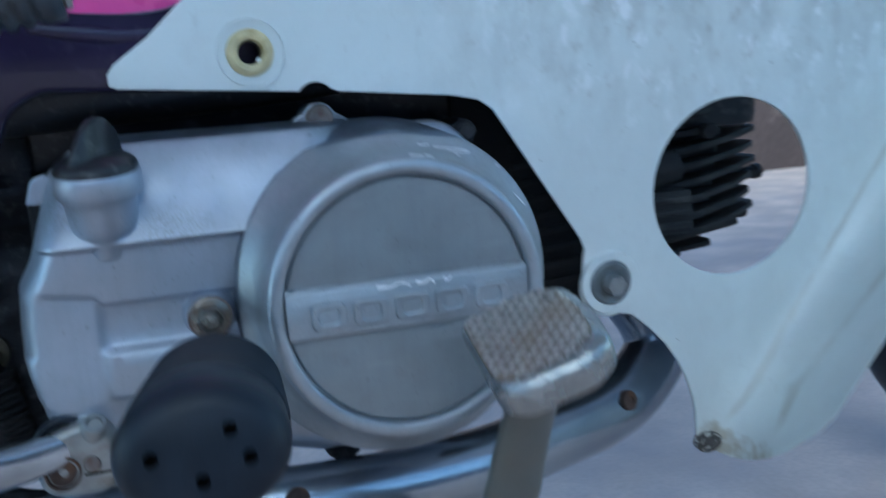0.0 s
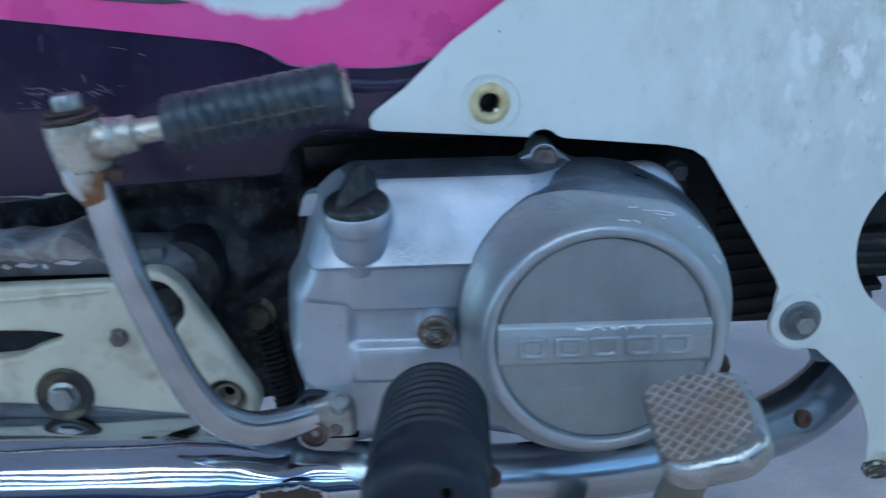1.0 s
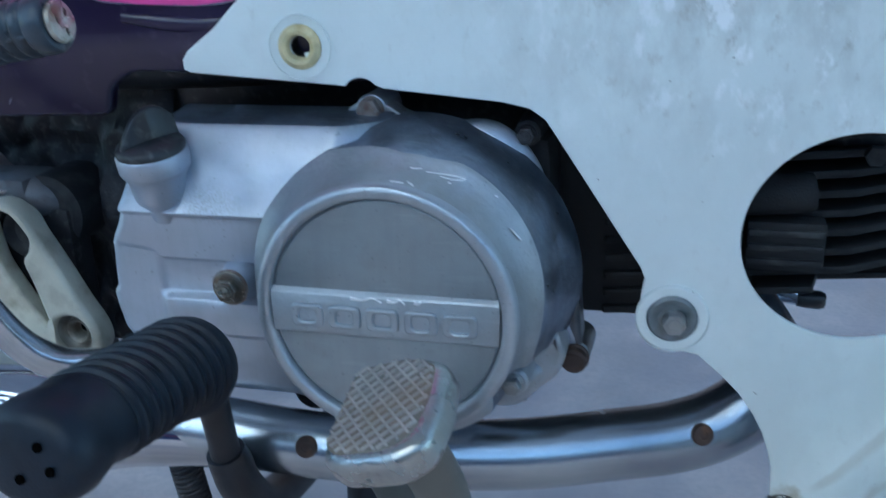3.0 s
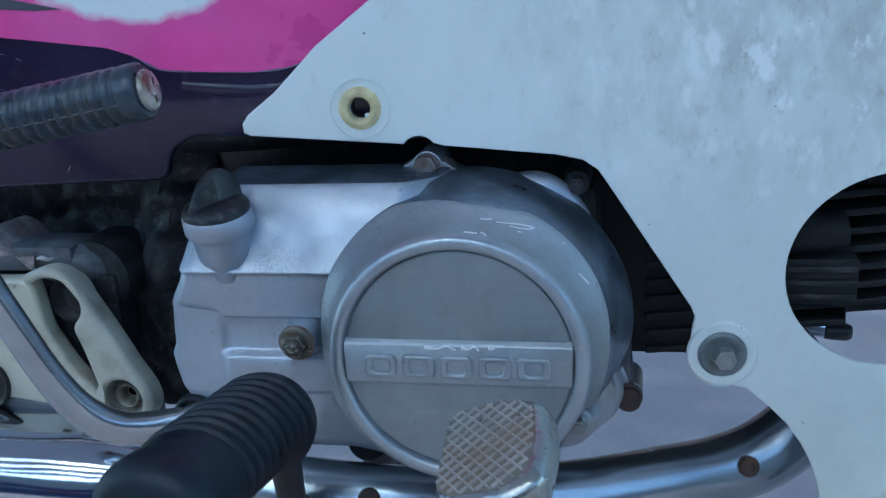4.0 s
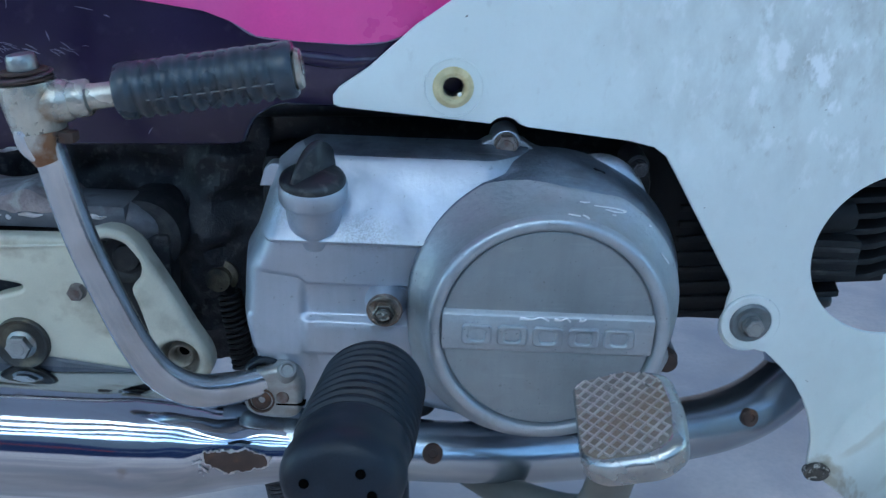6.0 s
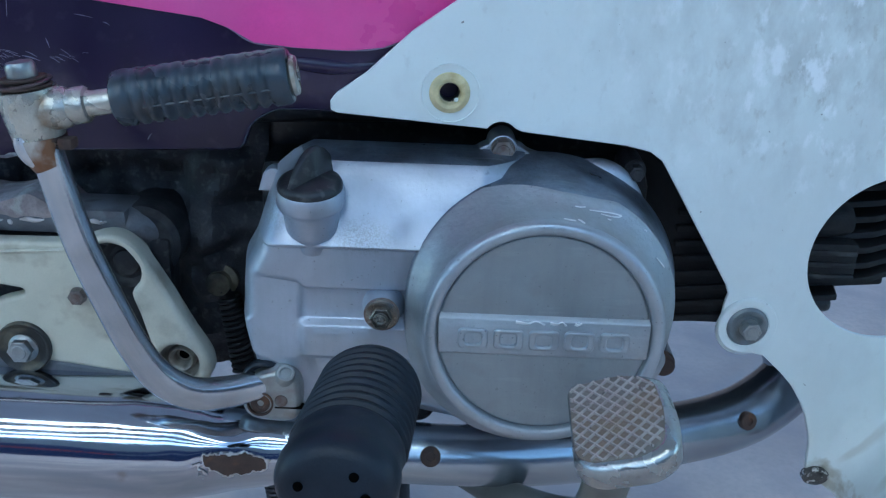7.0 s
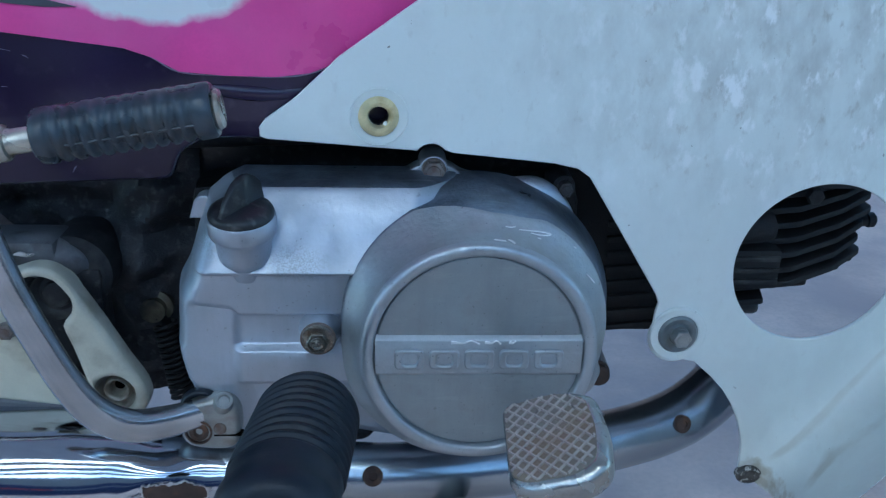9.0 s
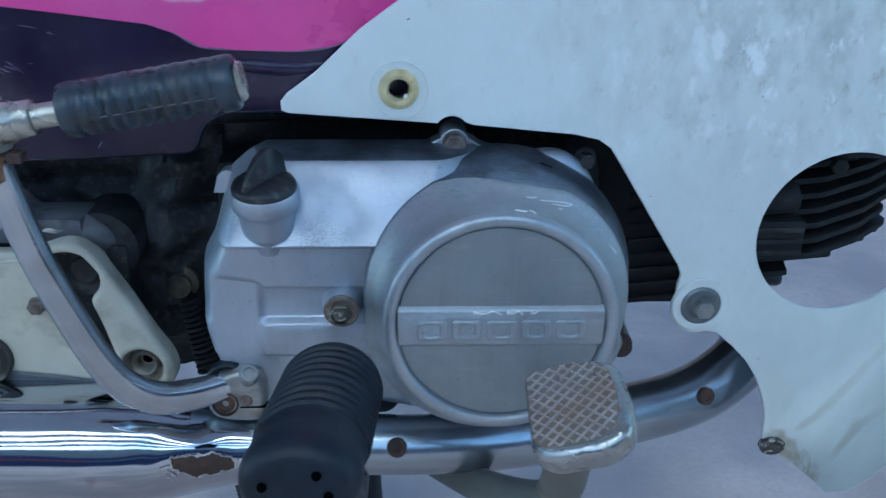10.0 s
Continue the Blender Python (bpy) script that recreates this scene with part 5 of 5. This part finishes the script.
prof += [(0.0140, RL - 0.0040, 0), (0.0138, RL - 0.0015, 0), (0.0126, RL, 0), (0.0090, RL, 0)]
sm = frame_to(R0, rd)
bm = bmesh.new()
rings = []
for r, h, cut in prof:
    ring = []
    for k in range(56):
        e = sm.to_3x3() @ Vector((math.cos(k * math.pi / 28), math.sin(k * math.pi / 28), 0))
        # the grooves are worn almost flat on top and stay deep underneath
        low = max(0.0, min(1.0, (0.97 - e.z) / 0.75))
        ring.append(bm.verts.new(sm @ Vector((0, 0, h)) + e * (r - cut * (0.00015 + 0.0014 * low))))
    rings.append(ring)
for a, b in zip(rings, rings[1:]):
    for k in range(56):
        bm.faces.new((a[k], a[(k + 1) % 56], b[(k + 1) % 56], b[k]))
bm.faces.new(rings[0])
bm.faces.new(rings[-1])
sleeve = part("rubber_sleeve", bm, SLEEVE, kick, "black ribbed rubber sleeve", angle=50)
part("end_cap", lathe([(0.0, 0.0), (0.0095, 0.0), (0.0102, 0.0012), (0.0095, 0.0030), (0.0060, 0.0036), (0.0, 0.0030)], R1, rd, 24), KNUCKLE, kick, "chipped metal end cap")

SEAM = math.degrees(math.atan2((sm.inverted().to_3x3() @ Vector((0, -0.96, -0.30))).y, (sm.inverted().to_3x3() @ Vector((0, -0.96, -0.30))).x))
part("mould_seam", tube([(*(sm @ Vector((0.0132 * math.cos(radians(a)), 0.0132 * math.sin(radians(a)), q))), 0.0007, 0.0007) for a, q in ((SEAM, 0.016), (SEAM, RL * 0.5), (SEAM, RL - 0.004))], 8, 4), SLEEVE, sleeve)
for u, v in ((0.003, 0.004), (-0.004, 0.001), (0.001, -0.005)):
    q = frame_to(R1, rd) @ Vector((u, v, 0.0034))
    part("chip", lathe([(0.0011, -0.0005), (0.0010, 0.0003), (0, 0.0004)], q, rd, 8, squash=2.0), RUST, sleeve)

# ---- cream bracket and swing arm ----
YB = 0.056
LEFT = rounded([(-0.46, 0.311), (-0.300, 0.313), (-0.290, 0.310), (-0.286, 0.278), (-0.272, 0.252), (-0.2530, 0.229), (-0.2560, 0.2180), (-0.278, 0.2205), (-0.323, 0.2265), (-0.370, 0.2305), (-0.46, 0.2370)], 0.006)
SLOT = rounded([(-0.43, 0.2845), (-0.350, 0.2815), (-0.3345, 0.2790), (-0.3355, 0.2750), (-0.352, 0.2705), (-0.365, 0.2645), (-0.43, 0.2600)], 0.004)
brk = part("swing_arm_bracket", slab(LEFT, [SLOT], 0.014, 0.003, upright(YB + 0.008), 3), CREAM, bike, "cream painted cast bracket with oil stains", angle=40)
ARM = smooth_path([(-0.290, 0.3180), (-0.275, 0.3225), (-0.264, 0.3205), (-0.256, 0.3135), (-0.248, 0.3015), (-0.236, 0.280), (-0.224, 0.2565), (-0.2145, 0.2400), (-0.2125, 0.2270), (-0.2180, 0.2185), (-0.230, 0.2150), (-0.243, 0.2170), (-0.2505, 0.2260),
                   (-0.2500, 0.2380), (-0.2525, 0.2500), (-0.2570, 0.2680), (-0.2610, 0.2820), (-0.2555, 0.2900), (-0.2540, 0.2990), (-0.2600, 0.3110), (-0.2740, 0.3160), (-0.290, 0.3120), (-0.290, 0.3180)], 3)[:-1]
part("raised_edge", tube([(-0.46, YB, 0.3010, 0.0012, 0.0012), (-0.38, YB, 0.3036, 0.0012, 0.0012), (-0.302, YB, 0.3085, 0.0012, 0.0012)], 8, 4), CREAM, brk)
part("arm_lobe", slab([tuple(p) for p in ARM], [circle(-0.2345, 0.2320, 0.0138, 36)], 0.018, 0.0040, upright(YB + 0.002), 4), STAINED_SHADED_CREAM, brk)
# dark block added behind slot and gap to stand for their shade
part("slot_shade_block", block((-0.46, 0.079, 0.225), (-0.244, 0.100, 0.309), 0.003), DARK, bike)
part("pivot_cup", lathe([(0.0165, 0.006), (0.0150, 0.0025), (0.0120, 0.0005), (0.0095, 0.0012), (0.0085, 0.0035), (0.0060, 0.0042), (0, 0.0042)], (-0.2705, 0.074, 0.2950), OUT, 36), GREYFIN, brk, "dark pivot cup in the arm")
bm = lathe([(0.0142, 0.0040), (0.0132, 0.0005), (0.0118, -0.0030), (0.0096, -0.0045), (0.0088, -0.0010), (0.0080, 0.0002), (0.0068, -0.0004), (0.0060, -0.0030), (0.0052, -0.0090), (0.0, -0.0095)], (-0.2345, YB + 0.001, 0.2320), OUT, 36)
part("threaded_socket", bm, SOCKET, brk, "worn open socket with a dark bore", angle=60)
# black disc paints the shade at the bottom of the bore
part("bore", lathe([(0.0036, -0.0082), (0.0, -0.0080)], (-0.2345, YB + 0.001, 0.2320), OUT, 20), HOLE_SHADE, brk)
# seat stands proud; the dark colour holds the recess's shadow besides grime
bm = lathe([(0.0186, -0.006), (0.0184, 0.0026), (0.0176, 0.0034), (0.0166, 0.0030), (0.0152, 0.0012), (0.0135, 0.0003), (0, 0.0003)], (-0.3390, YB + 0.0008, 0.2376), OUT, 40)
part("bolt_recess", bm, CUP, brk, "grimy cupped bolt seat, its shadow put into the colour")
flange_bolt(brk, (-0.3398, YB + 0.0006, 0.2364), OUT, 0.0074, 0.0100, STEEL)
flange_bolt(brk, (-0.2985, YB + 0.0030, 0.2765), OUT, 0.0050, 0.0068, BOLT)
part("lower_rail", slab(rounded([(-0.46, 0.244), (-0.370, 0.2345), (-0.300, 0.2240), (-0.222, 0.2170), (-0.222, 0.2080), (-0.300, 0.2120), (-0.370, 0.2190), (-0.46, 0.2250)], 0.003), [], 0.024, 0.003, upright(0.0705), 3), GREYPAINT, bike, "dark scuffed rail under the bracket")
bm = block((-0.50, 0.072, 0.3120), (-0.268, 0.112, 0.3310), 0.007)
swing = part("swing_arm", bm, GREYPAINT, bike, "grimy swing arm with worn edges")
bm = bmesh.new()
rings = []
for k in range(61):
    x = -0.50 + 0.205 * k / 60
    top = 0.3335 + 0.0085 * math.exp(-(((x + 0.332) / 0.012) ** 2)) + 0.0035 * noise.noise((x * 55, 0, 3)) - 0.00015 * max(0, k - 48) ** 2
    low = 0.3245 + 0.0022 * noise.noise((x * 110, 0, 9))
    rings.append([bm.verts.new((x, y + 0.0012 * noise.noise((x * 160, y * 90, z * 160)), z)) for y, z in ((0.0715, low), (0.0700, (low + top) / 2), (0.0720, top - 0.001), (0.080, top + 0.001), (0.118, top), (0.118, low))])
for a, b in zip(rings, rings[1:]):
    for k in range(6):
        bm.faces.new((a[k], a[(k + 1) % 6], b[(k + 1) % 6], b[k]))
part("grime_crust", bm, DUST, swing, "uneven dusty crust on the arm")
for x0, x1, z in ((-0.372, -0.366, 0.3205), (-0.363, -0.349, 0.3212), (-0.346, -0.343, 0.3200), (-0.338, -0.322, 0.3222), (-0.294, -0.281, 0.3225)):
    part("bare_patch", tube([(x0, 0.0722, z, 0.0006, 0.0006), ((x0 * 2 + x1) / 3, 0.0717, z + 0.0006, 0.0017, 0.0008), ((x0 + x1 * 2) / 3, 0.0717, z - 0.0002, 0.0014, 0.0008), (x1, 0.0722, z + 0.0004, 0.0005, 0.0005)], 8, 5), BARE, swing, "bare scraped patch")
part("pivot_boss", lathe([(0, 0), (0.022, 0), (0.026, -0.004), (0.027, -0.06), (0, -0.06)], (-0.2640, 0.082, 0.3040), OUT, 36), GREYFIN, swing)
part("pivot_tube", tube([(-0.300, 0.088, 0.317, 0.013, 0.013), (-0.282, 0.086, 0.316, 0.015, 0.014), (-0.266, 0.087, 0.314, 0.014, 0.013), (-0.256, 0.091, 0.311, 0.010, 0.010), (-0.251, 0.096, 0.309, 0.005, 0.005)], 24, 5), GREYPAINT, swing, "dusty grey pivot of the arm")

# ---- side panel ----
TILTED = Matrix(((1, 0, 0, 0), (0.2, 0, -1, 0), (0, 1, 0, 0), (0, 0, 0, 1)))  # own x, y to a plane that recedes to the right


def tilted(y):
    m = TILTED.copy()
    m.translation = (0, y, 0)
    return m


# panel and decal outlines are set along the camera's sight lines to fit its view
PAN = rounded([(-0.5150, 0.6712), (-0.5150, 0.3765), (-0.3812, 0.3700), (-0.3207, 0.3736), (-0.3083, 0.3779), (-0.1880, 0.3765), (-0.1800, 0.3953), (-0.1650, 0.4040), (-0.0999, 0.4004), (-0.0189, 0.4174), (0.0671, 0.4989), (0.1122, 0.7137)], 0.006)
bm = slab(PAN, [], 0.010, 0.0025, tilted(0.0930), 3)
for k in range(10):
    bmesh.ops.bisect_plane(bm, geom=bm.verts[:] + bm.edges[:] + bm.faces[:], plane_co=(0, 0, 0.372 + 0.006 * k), plane_no=(0, 0, 1))
for v in bm.verts:
    # the lower part is bent inward so that it reflects darker
    v.co.y += 4.5 * max(0.0, 0.428 - v.co.z) ** 2
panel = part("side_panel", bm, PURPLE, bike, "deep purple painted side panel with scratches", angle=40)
part("panel_edge", tube([(-0.165, 0.0560, 0.4345, 0.003, 0.002), (-0.140, 0.0615, 0.4310, 0.005, 0.004), (-0.120, 0.0670, 0.4295, 0.005, 0.004), (-0.095, 0.0730, 0.4320, 0.005, 0.004)], 12, 6), PURPLE, panel)
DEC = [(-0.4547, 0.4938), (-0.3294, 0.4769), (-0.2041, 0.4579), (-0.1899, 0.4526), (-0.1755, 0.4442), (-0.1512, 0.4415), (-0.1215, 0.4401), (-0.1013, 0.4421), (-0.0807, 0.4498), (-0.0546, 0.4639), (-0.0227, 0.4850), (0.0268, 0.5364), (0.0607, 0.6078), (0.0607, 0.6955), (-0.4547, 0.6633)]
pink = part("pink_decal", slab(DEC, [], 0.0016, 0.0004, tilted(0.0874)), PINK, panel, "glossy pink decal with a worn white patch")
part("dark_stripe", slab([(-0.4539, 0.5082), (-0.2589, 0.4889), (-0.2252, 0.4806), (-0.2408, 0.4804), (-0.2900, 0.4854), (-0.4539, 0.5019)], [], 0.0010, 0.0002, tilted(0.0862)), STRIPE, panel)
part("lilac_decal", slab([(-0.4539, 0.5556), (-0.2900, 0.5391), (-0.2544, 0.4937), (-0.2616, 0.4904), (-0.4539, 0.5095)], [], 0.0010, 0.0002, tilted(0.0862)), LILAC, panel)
for (x0, z0), (x1, z1), w in (((-0.3004, 0.4356), (-0.2913, 0.4327), 0.0004), ((-0.2983, 0.4380), (-0.2927, 0.4348), 0.0003), ((-0.2383, 0.3868), (-0.2357, 0.3908), 0.0004), ((-0.2565, 0.4546), (-0.2533, 0.4529), 0.0003),
                              ((-0.2710, 0.4587), (-0.2617, 0.4568), 0.0002), ((-0.3046, 0.4668), (-0.3055, 0.4570), 0.0002), ((-0.2872, 0.4452), (-0.2857, 0.4400), 0.0003)):
    part("scratch", tube([(x0, 0.0878 + 0.2 * x0, z0, w * 0.4, 0.0002), ((x0 + x1) / 2, 0.0878 + 0.1 * (x0 + x1), (z0 + z1) / 2 + w, w, 0.0002), (x1, 0.0878 + 0.2 * x1, z1, w * 0.3, 0.0002)], 6, 4), PALE_MARK, panel)
rng = random.Random(11)
for cx, cz, sx, sz, count in ((-0.305, 0.4365, 0.010, 0.0018, 12), (-0.276, 0.4355, 0.009, 0.0028, 9), (-0.316, 0.4290, 0.005, 0.0020, 5)):
    for k in range(count):
        x0, z0 = cx + rng.uniform(-sx, sx), cz + rng.uniform(-sz, sz)
        ln, sl = rng.uniform(0.002, 0.006), rng.uniform(-0.9, 0.1)
        part("scratch", tube([(x0 - ln / 2, 0.0879 + 0.2 * (x0 - ln / 2), z0 - sl * ln / 2, 0.0001, 0.0002), (x0, 0.0879 + 0.2 * x0, z0 + 0.0003, rng.uniform(0.00009, 0.00022), 0.0002), (x0 + ln / 2, 0.0879 + 0.2 * (x0 + ln / 2), z0 + sl * ln / 2, 0.0001, 0.0002)], 6, 3), PALE_MARK, panel)
# thin pale tube paints the highlight on the panel's bottom edge
part("lip_highlight", tube([(-0.345, 0.0285, 0.3775, 0.0003, 0.0004), (-0.330, 0.0315, 0.3765, 0.0005, 0.0006), (-0.322, 0.0330, 0.3752, 0.0009, 0.0006), (-0.318, 0.0338, 0.3762, 0.0014, 0.0006), (-0.312, 0.0350, 0.3766, 0.0006, 0.0006), (-0.306, 0.0362, 0.3768, 0.0002, 0.0004)], 8, 6), LIP, panel, "pale highlight painted along the panel's lower lip")
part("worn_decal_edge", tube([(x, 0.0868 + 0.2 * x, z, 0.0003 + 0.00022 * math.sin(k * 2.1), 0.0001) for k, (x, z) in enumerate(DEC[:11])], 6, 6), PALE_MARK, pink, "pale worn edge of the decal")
# black box added to close the gap and darken reflections on the cover
part("gap_blocker", block((-0.33, 0.135, 0.350), (0.30, 0.24, 0.60), 0.01), BLACK, bike, "black box added to block the gap over the engine")
part("frame_tube", tube([(-0.30, 0.12, 0.40, 0.02, 0.02), (-0.15, 0.115, 0.405, 0.02, 0.02), (0.0, 0.115, 0.415, 0.02, 0.02), (0.10, 0.13, 0.44, 0.02, 0.02)], 24, 5), BLACK, bike, "black frame tube over the engine")

# ---- front wheel ----
bm = bmesh.new()
for k in range(64):
    a = 2 * math.pi * k / 64
    ring = [bm.verts.new((0.745 + (0.277 + 0.033 * math.cos(b)) * math.cos(a), 0.22 + 0.036 * math.sin(b), 0.272 + (0.277 + 0.033 * math.cos(b)) * math.sin(a))) for b in (2 * math.pi * j / 16 for j in range(16))]
    if k:
        for j in range(16):
            bm.faces.new((prev[j], prev[(j + 1) % 16], ring[(j + 1) % 16], ring[j]))
    else:
        first = ring
    prev = ring
for j in range(16):
    bm.faces.new((prev[j], prev[(j + 1) % 16], first[(j + 1) % 16], first[j]))
wheel = part("front_wheel", bm, RUBBER, bike, "black tyre of the front wheel")
part("wheel_hub", lathe([(0, -0.05), (0.05, -0.05), (0.05, 0.05), (0, 0.05)], (0.745, 0.22, 0.272), OUT, 32), STEEL, wheel)
